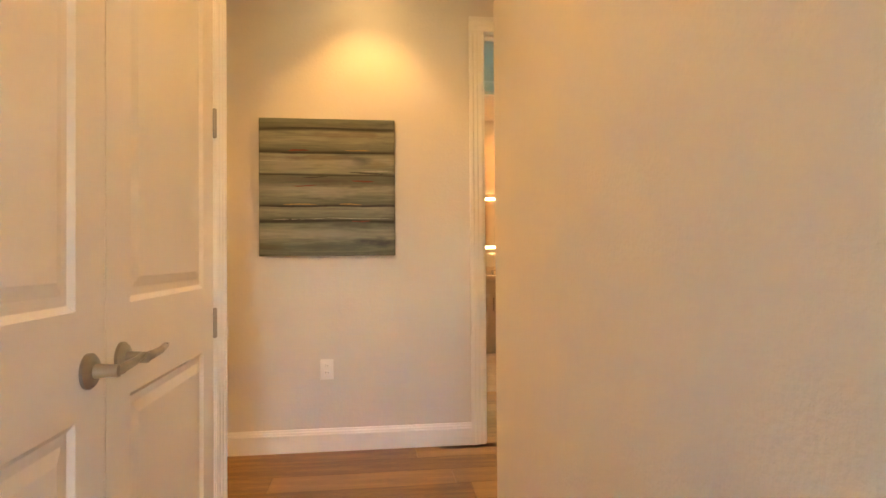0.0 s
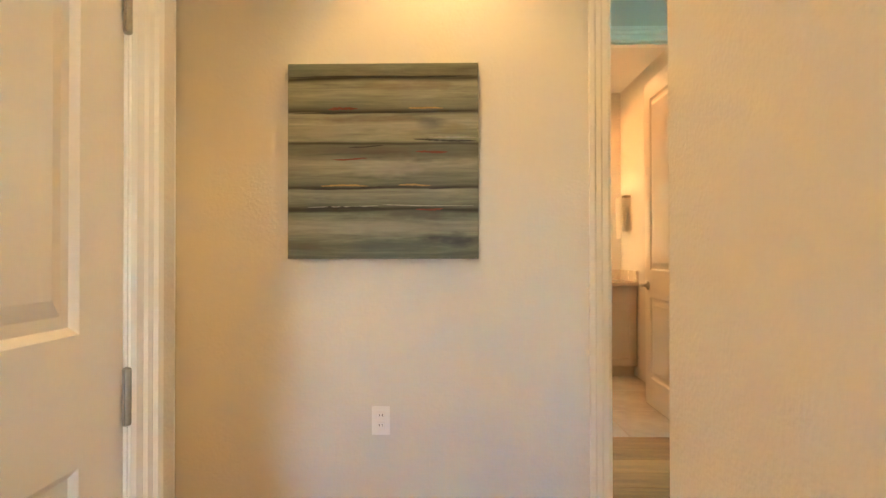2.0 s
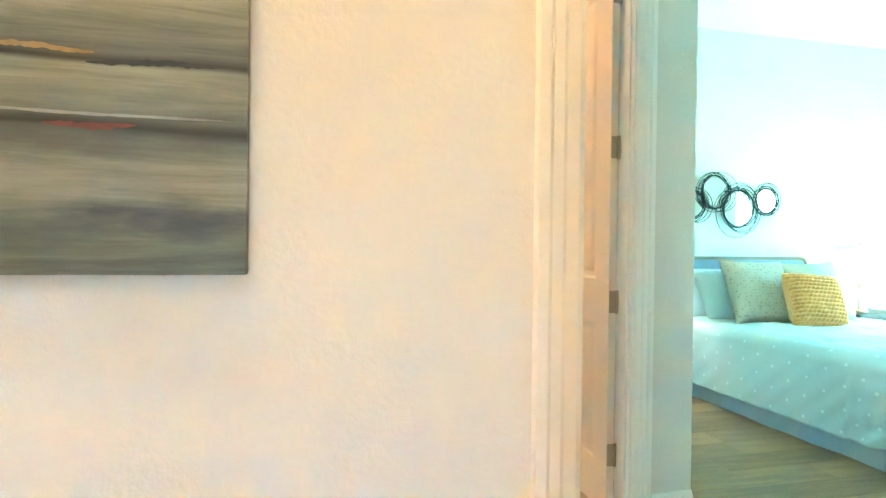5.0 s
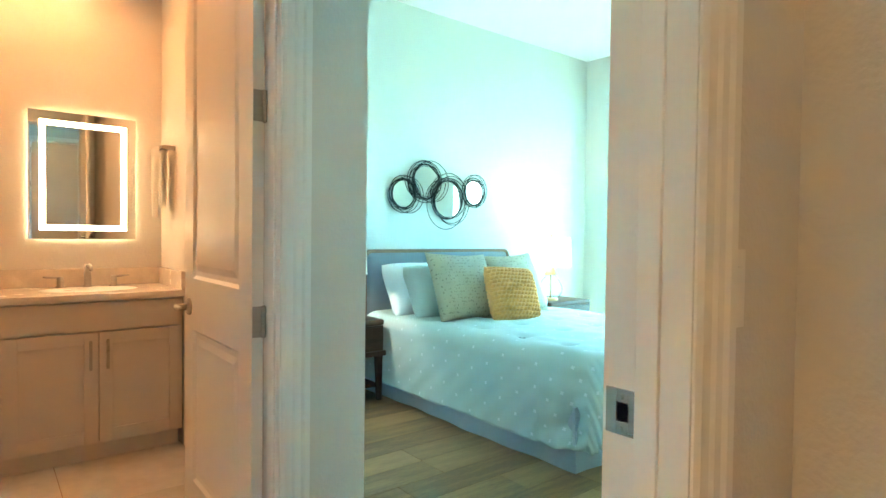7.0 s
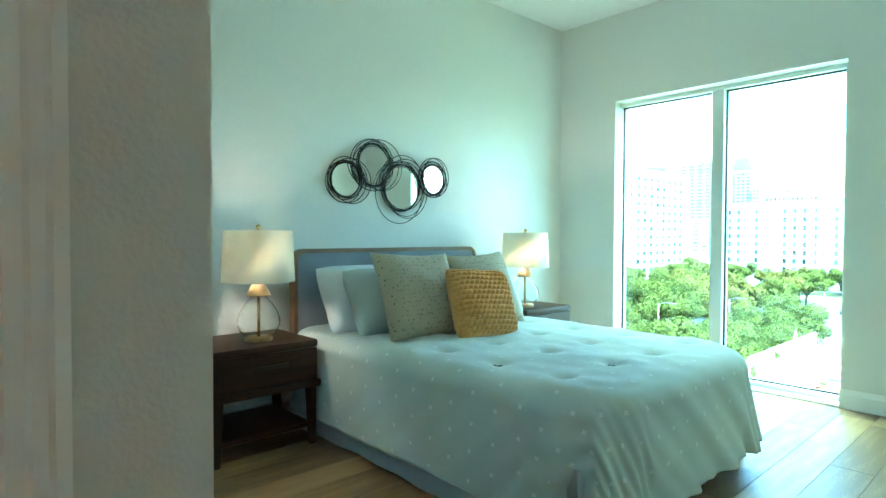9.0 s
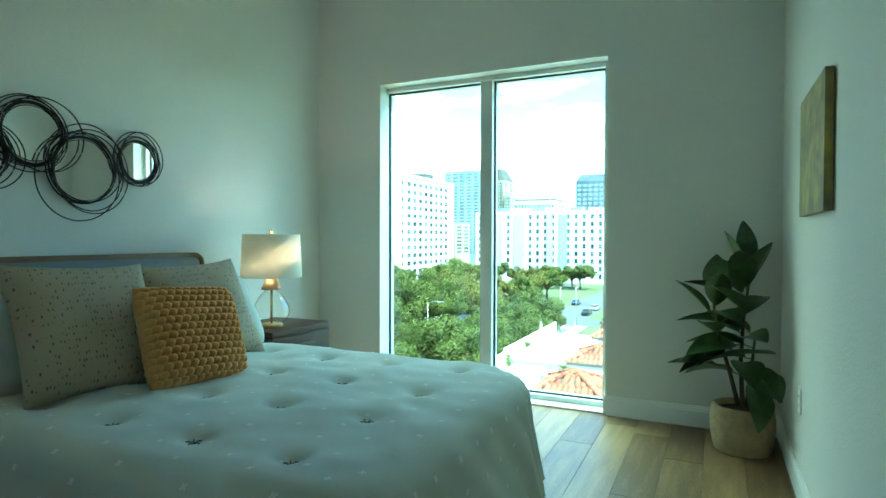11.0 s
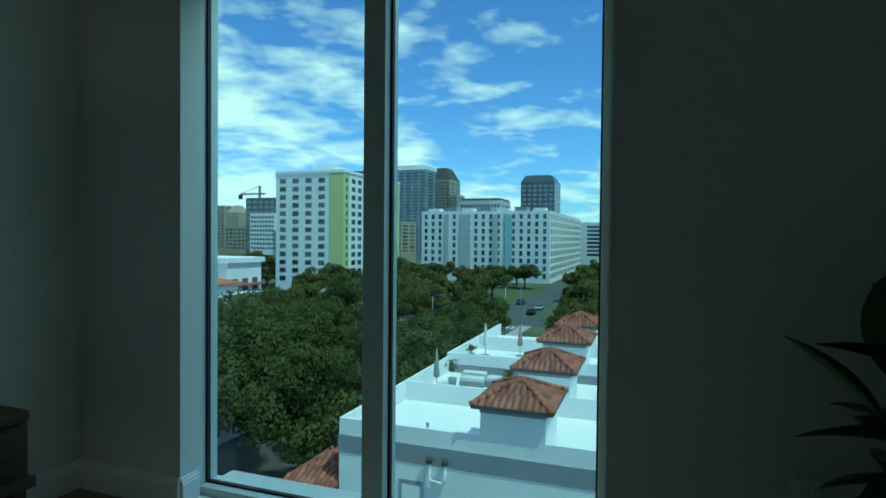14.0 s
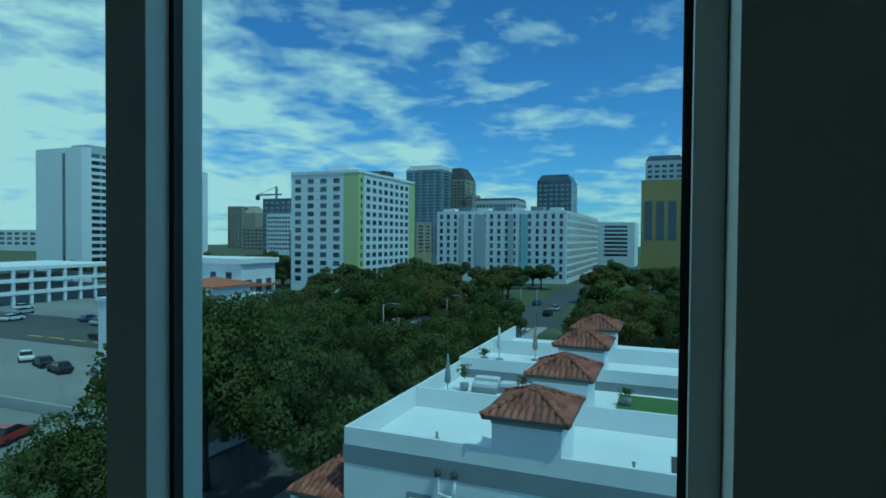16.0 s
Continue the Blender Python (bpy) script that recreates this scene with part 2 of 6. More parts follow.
MIRROR.node_tree.nodes["Principled BSDF"].inputs["Base Color"].default_value = (0.86, 0.89, 0.88, 1)

# ---- mesh helpers ----


def smooth(bm, angle=40):
    for fc in bm.faces:
        fc.smooth = True
    lim = radians(angle)
    for e in bm.edges:
        if len(e.link_faces) == 2 and e.calc_face_angle(0) > lim:
            e.smooth = False


def part(name, bm, mat, parent=None, label="", kind="", loc=None, round_=True):
    if round_:
        smooth(bm)
    me = bpy.data.meshes.new(name)
    bm.to_mesh(me)
    bm.free()
    me.materials.append(mat)
    ob = new(name, me)
    if parent:
        ob.parent = parent
    if loc is not None:
        ob.location = loc
    return tagged(ob, label=label, kind=kind)


def thing(name, loc, label, category, group="", kind="", turn=0.0):
    ob = new(name)
    ob.location = loc
    ob.rotation_euler = (0, 0, radians(turn))
    ob.empty_display_size = 0.05
    return tagged(ob, label, category, group, kind)


def box(bm, x0, y0, z0, x1, y1, z1, bevel=0.0, segs=2):
    r = bmesh.ops.create_cube(bm, size=1.0, matrix=Matrix.Translation(((x0 + x1) / 2, (y0 + y1) / 2, (z0 + z1) / 2)) @ Matrix.Diagonal((abs(x1 - x0), abs(y1 - y0), abs(z1 - z0), 1)))
    if bevel:
        es = list({e for v in r["verts"] for e in v.link_edges})
        bmesh.ops.bevel(bm, geom=es, offset=bevel, segments=segs, affect="EDGES", profile=0.7)
    return bm


def boxes(*rows, bevel=0.0):
    bm = bmesh.new()
    for r in rows:
        box(bm, *r, bevel=bevel)
    return bm


def lathe(bm, profile, steps=32, centre=(0, 0)):
    """Turns a profile of (radius, z) round the upright axis."""
    rings = []
    for r, z in profile:
        rings.append([bm.verts.new((centre[0] + max(r, 1e-4) * math.cos(2 * math.pi * k / steps), centre[1] + max(r, 1e-4) * math.sin(2 * math.pi * k / steps), z)) for k in range(steps)])
    for a, b in zip(rings, rings[1:]):
        for k in range(steps):
            bm.faces.new((a[k], a[(k + 1) % steps], b[(k + 1) % steps], b[k]))
    return bm


def tube(bm, pts, r0, r1=None, steps=8, closed=False):
    r1 = r0 if r1 is None else r1
    pts = [Vector(p) for p in pts]
    n = len(pts)
    rings = []
    for i, p in enumerate(pts):
        d = (pts[(i + 1) % n] - pts[i - 1]) if closed else (pts[min(i + 1, n - 1)] - pts[max(i - 1, 0)])
        d = d.normalized()
        a = d.cross(Vector((0, 0, 1)) if abs(d.z) < 0.9 else Vector((1, 0, 0))).normalized()
        b = d.cross(a)
        r = r0 + (r1 - r0) * i / max(1, n - 1)
        rings.append([bm.verts.new(p + r * (math.cos(2 * math.pi * k / steps) * a + math.sin(2 * math.pi * k / steps) * b)) for k in range(steps)])
    pairs = list(zip(rings, rings[1:])) + ([(rings[-1], rings[0])] if closed else [])
    for a, b in pairs:
        for k in range(steps):
            bm.faces.new((a[k], a[(k + 1) % steps], b[(k + 1) % steps], b[k]))
    if not closed:
        bm.faces.new(rings[0][::-1]); bm.faces.new(rings[-1])
    return bm


def sweep_up(bm, prof, x0, y0, x1, y1, z0=0.0):
    """A straight moulding from (x0, y0) to (x1, y1); prof: (out, up), out to the left of the run."""
    d = Vector((x1 - x0, y1 - y0, 0)).normalized()
    o = Vector((-d.y, d.x, 0))
    a = [bm.verts.new(Vector((x0, y0, z0 + u)) + o * q) for q, u in prof]
    b = [bm.verts.new(Vector((x1, y1, z0 + u)) + o * q) for q, u in prof]
    n = len(prof)
    for k in range(n):
        bm.faces.new((a[k], b[k], b[(k + 1) % n], a[(k + 1) % n]))
    bm.faces.new(a[::-1]); bm.faces.new(b)
    bmesh.ops.recalc_face_normals(bm, faces=bm.faces[:])
    return bm


# ---- structure ----
DOOR_H = 2.44
SX0, SX1 = 0.484, 1.44      # the bedroom doorway
WA, WB = 3.428, 3.56        # the wall with the picture: hall face, room face


def wall(name, label, *rows, mat=WALL):
    return tagged(part(name, boxes(*rows), mat, round_=False), label, "wall", kind="structure")


wall("wall_north_hall", "warm-lit painted hall wall with a fine orange-peel texture", (-1.275, WA, 0, SX0, WB, 3.2), (SX0, WA, DOOR_H + 0.02, SX1, WB, 3.2), (SX1, WA, 0, 1.56, WB, 3.2))
wall("wall_south_bedroom", "pale painted bedroom wall behind the plant", (1.56, WA, 0, 2.2, WB, 3.2), (2.2, WA, 0, 6.3, 3.72, 3.2))
wall("wall_hall_east", "orange-peel textured hall wall beside the closet", (0.333, -2.6, 0, 0.46, 2.357, 2.9))
wall("wall_alcove_south", "painted wall of the door alcove", (0.46, 2.23, 0, 1.9, 2.357, 2.9))
wall("wall_alcove_east", "painted wall of the door alcove", (1.78, 2.357, 0, 1.9, WA, 2.9))
wall("wall_closet", "painted hall wall round the closet doors", (-0.81, -2.6, 0, -0.69, 0.493, 2.9), (-0.81, 0.493, DOOR_H + 0.02, -0.69, 2.113, 2.9), (-0.81, 2.113, 0, -0.69, 2.263, 2.9))
wall("wall_closet_back", "inside wall of the closet", (-1.49, 0.353, 0, -1.39, 2.143, 2.9), (-1.39, 2.143, 0, -0.81, 2.263, 2.9), (-1.39, 0.233, 0, -0.81, 0.353, 2.9))
wall("wall_hall_west", "painted hall wall", (-1.395, 2.263, 0, -1.275, 2.50, 2.9), (-1.395, 2.50, DOOR_H + 0.02, -1.275, 3.355, 2.9), (-1.395, 3.355, 0, -1.275, 4.70, 2.9))
# the opening in this end wall is unseen, made to admit neutral light
wall("wall_hall_south", "painted hall wall", (-0.81, -2.72, 0, -0.5, -2.6, 2.9), (0.16, -2.72, 0, 0.46, -2.6, 2.9), (-0.5, -2.72, 1.75, 0.16, -2.6, 2.9), (-0.5, -2.72, 0, 0.16, -2.6, 0.9))
wall("wall_side_room", "painted walls of the side room", (-3.0, 2.143, 0, -2.88, 4.82, 2.9), (-2.88, 4.70, 0, -1.24, 4.82, 2.9), (-2.88, 2.143, 0, -1.39, 2.263, 2.9))
wall("wall_vestibule_west", "painted wall of the bedroom entry", (0.30, WB, 0, 0.42, 4.653, 3.2))
wall("wall_bath_south", "painted wall round the bathroom door", (-0.9, 4.653, 0, 0.585, 4.77, 3.2), (0.585, 4.653, DOOR_H + 0.02, 1.385, 4.77, 3.2), (1.385, 4.653, 0, 1.658, 4.77, 3.2))
wall("wall_bath_east", "painted wall between bathroom and bedroom", (1.56, 4.77, 0, 1.658, 7.05, 3.2))
wall("wall_bath_north", "painted bathroom wall behind the vanity", (-1.02, 6.95, 0, 1.56, 7.05, 3.2))
wall("wall_bath_west", "painted bathroom wall", (-1.02, WB, 0, -0.9, 6.95, 3.2))
wall("wall_north_bedroom", "pale painted bedroom wall behind the bed", (1.56, 7.05, 0, 6.3, 7.2, 3.2))
WX, WY0, WY1, WZ = 5.92, 4.722, 6.462, 2.363
wall("wall_east_bedroom", "pale painted wall round the tall window", (WX, 3.72, 0, 6.3, WY0, 3.2), (WX, WY1, 0, 6.033, 7.05, 3.2), (6.033, WY1 + 0.045, 0, 6.15, 7.05, 3.2), (WX, WY0, WZ, 6.3, WY1, 3.2), (6.033, WY1, WZ, 6.15, WY1 + 0.045, 3.2), (WX, WY0, -0.2, 6.3, WY1 + 0.045, 0.012))

tagged(part("ceiling_hall", boxes((-3.0, -2.72, HALL_Z, 1.9, WA, HALL_Z + 0.1), (-3.0, WA, HALL_Z, -1.24, 4.82, HALL_Z + 0.1)), CEIL, round_=False), "white hall ceiling", "ceiling", kind="structure")
tagged(part("ceiling_bath", boxes((-0.9, 4.77, HALL_Z, 1.56, 6.95, HALL_Z + 0.1)), CEIL, round_=False), "white bathroom ceiling", "ceiling", kind="structure")
tagged(part("ceiling_bedroom", boxes((0.3, WB, ROOM_Z, 6.3, 7.2, ROOM_Z + 0.1)), CEIL, round_=False), "white bedroom ceiling", "ceiling", kind="structure")
FLOOR = tagged(part("floor", boxes((-3.0, -2.72, -0.2, 6.0, 7.2, -0.012)), SEAM, round_=False), "warm oak plank floor", "floor", kind="structure")
BATHFL = tagged(part("floor_bath", boxes((-0.9, 4.72, -0.011, 1.56, 6.95, -0.006)), GROUT, round_=False), "pale marble tile floor", "floor", kind="structure")

BASE_PROF = [(0, 0), (0.014, 0), (0.014, 0.098), (0.011, 0.104), (0.011, 0.112), (0.007, 0.118), (0.005, 0.128), (0, 0.13)]


def baseboard(name, *runs):
    bm = bmesh.new()
    for r in runs:
        sweep_up(bm, BASE_PROF, *r)
    return tagged(part(name, bm, TRIM, round_=False), "white stepped wooden baseboard", "baseboard", kind="structure")


# out lies to the left of each run
baseboard("baseboard_hall", (SX0 - 0.07, WA, -1.275, WA), (0.333, -2.6, 0.333, 2.357), (0.333, 2.357, 1.78, 2.357), (1.78, 2.357, 1.78, WA), (1.78, WA, 1.50, WA), (-0.69, 0.413, -0.69, -2.6), (-0.69, 2.263, -0.69, 2.188), (-1.275, 2.263, -0.69, 2.263))
baseboard("baseboard_bedroom", (WX, 3.72, WX, WY0), (WX, WY1, WX, 7.05), (WX, 7.05, 1.658, 7.05), (1.658, 7.05, 1.658, 4.653), (1.658, 4.653, 1.475, 4.653), (2.2, 3.72, WX, 3.72), (WX + 0.1, WY1, WX, WY1), (WX, WY0, WX + 0.1, WY0))

CASE_PROF = [(0, 0), (0, 0.085), (0.020, 0.085), (0.020, 0.066), (0.015, 0.058), (0.015, 0.040), (0.011, 0.032), (0.011, 0.010), (0.006, 0.0)]


def casing(name, axis, face, out, a0, a1, top, w=0.085):
    """Door casing on a wall face; axis: the way along the wall, out: +1 or -1."""
    bm = bmesh.new()

    def leg(p0, p1, side):
        # profile across the wall (side) and out of it, swept from p0 to p1
        ring = []
        for p in (p0, p1):
            vs = []
            for o, s in CASE_PROF:
                along, z = p[0] + side[0] * s, p[1] + side[1] * s
                vs.append(bm.verts.new((along, face + out * o, z) if axis == "x" else (face + out * o, along, z)))
            ring.append(vs)
        n = len(CASE_PROF)
        for k in range(n):
            bm.faces.new((ring[0][k], ring[0][(k + 1) % n], ring[1][(k + 1) % n], ring[1][k]))
        bm.faces.new(ring[0]); bm.faces.new(ring[1][::-1])
    leg((a0, 0), (a0, top), (-1, 0))
    leg((a1, 0), (a1, top), (1, 0))
    leg((a0 - w, top), (a1 + w, top), (0, 1))
    bmesh.ops.recalc_face_normals(bm, faces=bm.faces[:])
    return tagged(part(name, bm, TRIM, round_=False), "white stepped door casing", "casing", kind="structure")


def jamb(name, axis, f0, f1, a0, a1, top, stop):
    """Lining boards of a doorway with a stop strip."""
    t = 0.02
    rows = [(a0, f0, 0, a0 + t, f1, top), (a1 - t, f0, 0, a1, f1, top), (a0 + t, f0, top - t, a1 - t, f1, top),
            (a0 + t, stop, 0, a0 + t + 0.012, stop + 0.035, top - t), (a1 - t - 0.008, stop, 0, a1 - t, stop + 0.035, top - t), (a0 + t + 0.012, stop, top - t - 0.012, a1 - t - 0.012, stop + 0.035, top - t)]
    if axis == "y":
        rows = [(r[1], r[0], r[2], r[4], r[3], r[5]) for r in rows]
    return tagged(part(name, boxes(*rows, bevel=0.0015), TRIM, round_=False), "white painted door lining", "door frame", kind="structure")


casing("trim_suite_hall", "x", WA, -1, SX0 + 0.015, SX1 - 0.015, DOOR_H)
casing("trim_suite_room", "x", WB, 1, SX0 + 0.015, SX1 - 0.015, DOOR_H)
jamb("door_frame_suite", "x", WA - 0.002, WB + 0.002, SX0, SX1, DOOR_H + 0.02, 3.47)
casing("trim_bath", "x", 4.653, -1, 0.60, 1.37, DOOR_H)
jamb("door_frame_bath", "x", 4.651, 4.772, 0.585, 1.385, DOOR_H + 0.02, 4.68)
casing("trim_closet", "y", -0.69, 1, 0.508, 2.098, DOOR_H)
jamb("door_frame_closet", "y", -0.812, -0.688, 0.493, 2.113, DOOR_H + 0.02, -0.79)
casing("trim_side_room", "y", -1.275, 1, 2.515, 3.34, DOOR_H)
jamb("door_frame_side_room", "y", -1.397, -1.273, 2.50, 3.355, DOOR_H + 0.02, -1.345)
# ---- doors ----


def panel_inset(bm, x0, z0, x1, z1, y, out):
    """A moulded sunk panel: a bevelled ring and a raised field on the face y."""
    steps = [(0.0, 0.0), (0.012, -0.009), (0.030, -0.009), (0.055, -0.003)]
    rings = []
    for ins, dep in steps:
        rings.append([bm.verts.new((px, y + out * dep, pz)) for px, pz in ((x0 + ins, z0 + ins), (x1 - ins, z0 + ins), (x1 - ins, z1 - ins), (x0 + ins, z1 - ins))])
    for a, b in zip(rings, rings[1:]):
        for k in range(4):
            bm.faces.new((a[k], a[(k + 1) % 4], b[(k + 1) % 4], b[k]))
    bm.faces.new(rings[-1])


def door_slab(w, h, t, stile=0.115, lock0=0.80, lock1=1.0, rail=0.20):
    """A two-panel moulded door, hinge edge at x=0, thickness along y from 0 to t, both faces panelled."""
    bm = bmesh.new()
    pan = [(stile, rail, w - stile, lock0), (stile, lock1, w - stile, h - 0.14)]
    for y, out in ((0, -1), (t, 1)):
        xs = [0, stile, w - stile, w]
        zs = [0, rail, lock0, lock1, h - 0.14, h]
        for i in range(3):
            for j in range(5):
                if i == 1 and j in (1, 3):
                    continue
                bm.faces.new([bm.verts.new(v) for v in ((xs[i], y, zs[j]), (xs[i + 1], y, zs[j]), (xs[i + 1], y, zs[j + 1]), (xs[i], y, zs[j + 1]))])
        for x0, z0, x1, z1 in pan:
            panel_inset(bm, x0, z0, x1, z1, y, out)
    for x0, z0, x1, z1 in ((0, 0, 0, h), (w, 0, w, h), (0, 0, w, 0), (0, h, w, h)):
        bm.faces.new([bm.verts.new(v) for v in ((x0, 0, z0), (x1, 0, z1), (x1, t, z1), (x0, t, z0))])
    bmesh.ops.remove_doubles(bm, verts=bm.verts[:], dist=0.0005)
    bmesh.ops.recalc_face_normals(bm, faces=bm.faces[:])
    return bm


def lever(out, way):
    """A round rose and a straight lever on a short neck; out: +1 or -1 along y, way: +1 or -1 along x."""
    bm = bmesh.new()
    lathe(bm, [(0.0001, 0.0), (0.034, 0.0), (0.034, 0.006), (0.028, 0.012), (0.014, 0.014), (0.012, 0.042), (0.012, 0.056), (0.0001, 0.058)], 24)
    bmesh.ops.rotate(bm, verts=bm.verts[:], matrix=Matrix.Rotation(radians(-90 * out), 3, "X"))
    tube(bm, [(0, out * 0.05, 0), (way * 0.03, out * 0.053, 0.001), (way * 0.075, out * 0.054, 0.003), (way * 0.118, out * 0.051, 0.008)], 0.011, 0.007, 10)
    return bm


def hinge(h=0.095, edge=False):
    bm = bmesh.new()
    lathe(bm, [(0.0001, -h / 2 - 0.004), (0.005, -h / 2 - 0.002), (0.0075, -h / 2), (0.0075, h / 2), (0.005, h / 2 + 0.002), (0.0001, h / 2 + 0.004)], 12)
    if edge:
        box(bm, 0.000, 0.0, -h / 2, 0.003, 0.034, h / 2, 0.0008, 1)
    else:
        box(bm, -0.012, -0.001, -h / 2, 0.012, 0.002, h / 2, 0.0008, 1)
    return bm


def make_door(name, label, w, h, t, place, levers, hinges, hinge_y, edge=False):
    d = tagged(part(name, door_slab(w, h, t), DOORP, round_=False), label, "door", kind="structure")
    d.matrix_world = place
    for out, way, y in levers:
        part("door_handle", lever(out, way), NICKEL, d, "brushed nickel lever handle", loc=(w - 0.07, y, 0.885))
    for z in hinges:
        part("hinge", hinge(edge=edge), NICKEL, d, "brushed nickel hinge", loc=(-0.004, hinge_y, z))
    return d


HZ = (0.25, 0.91, 1.57, 2.23)
# closet pair: faces the hall (+x); slab's own +y side turned to the hall
make_door("door_1", "closed cream two-panel closet door with a nickel lever", 0.785, 2.42, 0.035, pose(-0.727, 2.089, 0.012, 0, 0, -90) , [(1, -1, 0.035)], (0.20, 0.877, 1.55, 2.22), 0.039)
dl = make_door("door_2", "closed cream two-panel closet door with a nickel lever", 0.785, 2.42, 0.035, pose(-0.692, 0.515, 0.012, 0, 0, 90), [(-1, 1, 0.0)], (0.20, 0.877, 1.55, 2.22), -0.004)
# bathroom door: hinged on the right jamb, swung into the bathroom
make_door("door_3", "open white two-panel bathroom door with nickel hinges", 0.76, 2.41, 0.035, pose(1.358, 4.762, 0.012, 0, 0, 89.5), [(1, -1, 0.035), (-1, -1, 0.0)], (0.25, 0.908, 1.568, 2.228), 0.0, True)
# suite door: swung open against the entry's side wall
make_door("door_4", "open white two-panel bedroom door", 0.86, 2.41, 0.035, pose(0.505, 3.575, 0.012, 0, 0, 91.5), [(1, -1, 0.035), (-1, -1, 0.0)], HZ, 0.0)


def strike_plate(x, y, turn):
    th = thing("strike_plate", (x, y, 0.935), "brushed nickel strike plate let into the door lining", "strike plate", turn=turn)
    bm = bmesh.new()
    for r in ((-0.003, -0.028, -0.034, 0.001, -0.010, 0.034), (-0.003, 0.010, -0.034, 0.001, 0.028, 0.034), (-0.003, -0.010, 0.014, 0.001, 0.010, 0.034), (-0.003, -0.010, -0.034, 0.001, 0.010, -0.014)):
        box(bm, *r, 0.0006, 1)
    part("plate", bm, NICKEL, th)
    part("hole", boxes((0.0, -0.010, -0.014, 0.0025, 0.010, 0.014)), DARK, th)
    for z in (-0.024, 0.024):
        b2 = bmesh.new()
        lathe(b2, [(0.0001, 0.0), (0.004, 0.0), (0.003, 0.0015), (0.0001, 0.002)], 12)
        bmesh.ops.rotate(b2, verts=b2.verts[:], matrix=Matrix.Rotation(radians(-90), 3, "Y"))
        part("screw", b2, NICKEL, th, loc=(-0.0035, 0.0, z))


strike_plate(1.42, 3.528, 0)
strike_plate(-1.366, 3.335, 90)


def outlet(x, y, z, turn, label="white duplex power outlet on the wall", switch=False):
    """Faces -y before the turn."""
    th = thing("wall_switch" if switch else "power_outlet", (x, y, z), label, "switch" if switch else "outlet", turn=turn)
    part("cover_plate", boxes((-0.037, -0.006, -0.058, 0.037, 0.0, 0.058), bevel=0.003), PLASTIC, th)
    if switch:
        part("rocker", boxes((-0.016, -0.011, -0.032, 0.016, -0.005, 0.032), bevel=0.002), PLASTIC, th)
        return th
    for s in (-1, 1):
        rec = part("receptacle", boxes((-0.016, -0.0085, s * 0.02 - 0.014, 0.016, -0.005, s * 0.02 + 0.014), bevel=0.003), PLASTIC, th)
        for px in (-0.006, 0.006):
            part("slot", boxes((px - 0.001, -0.009, s * 0.02 - 0.003, px + 0.001, -0.0084, s * 0.02 + 0.006)), DARK, rec)
    return th


outlet(-0.421, WA, 0.466, 0)
outlet(5.915, 4.17, 0.42, 270, "white power outlet low on the wall beside the plant")
outlet(5.05, 3.722, 0.44, 180, "white power outlet low on the side wall")
outlet(1.53, WA, 1.12, 0, "white rocker light switch by the bedroom door", True)

# ---- hall picture ----


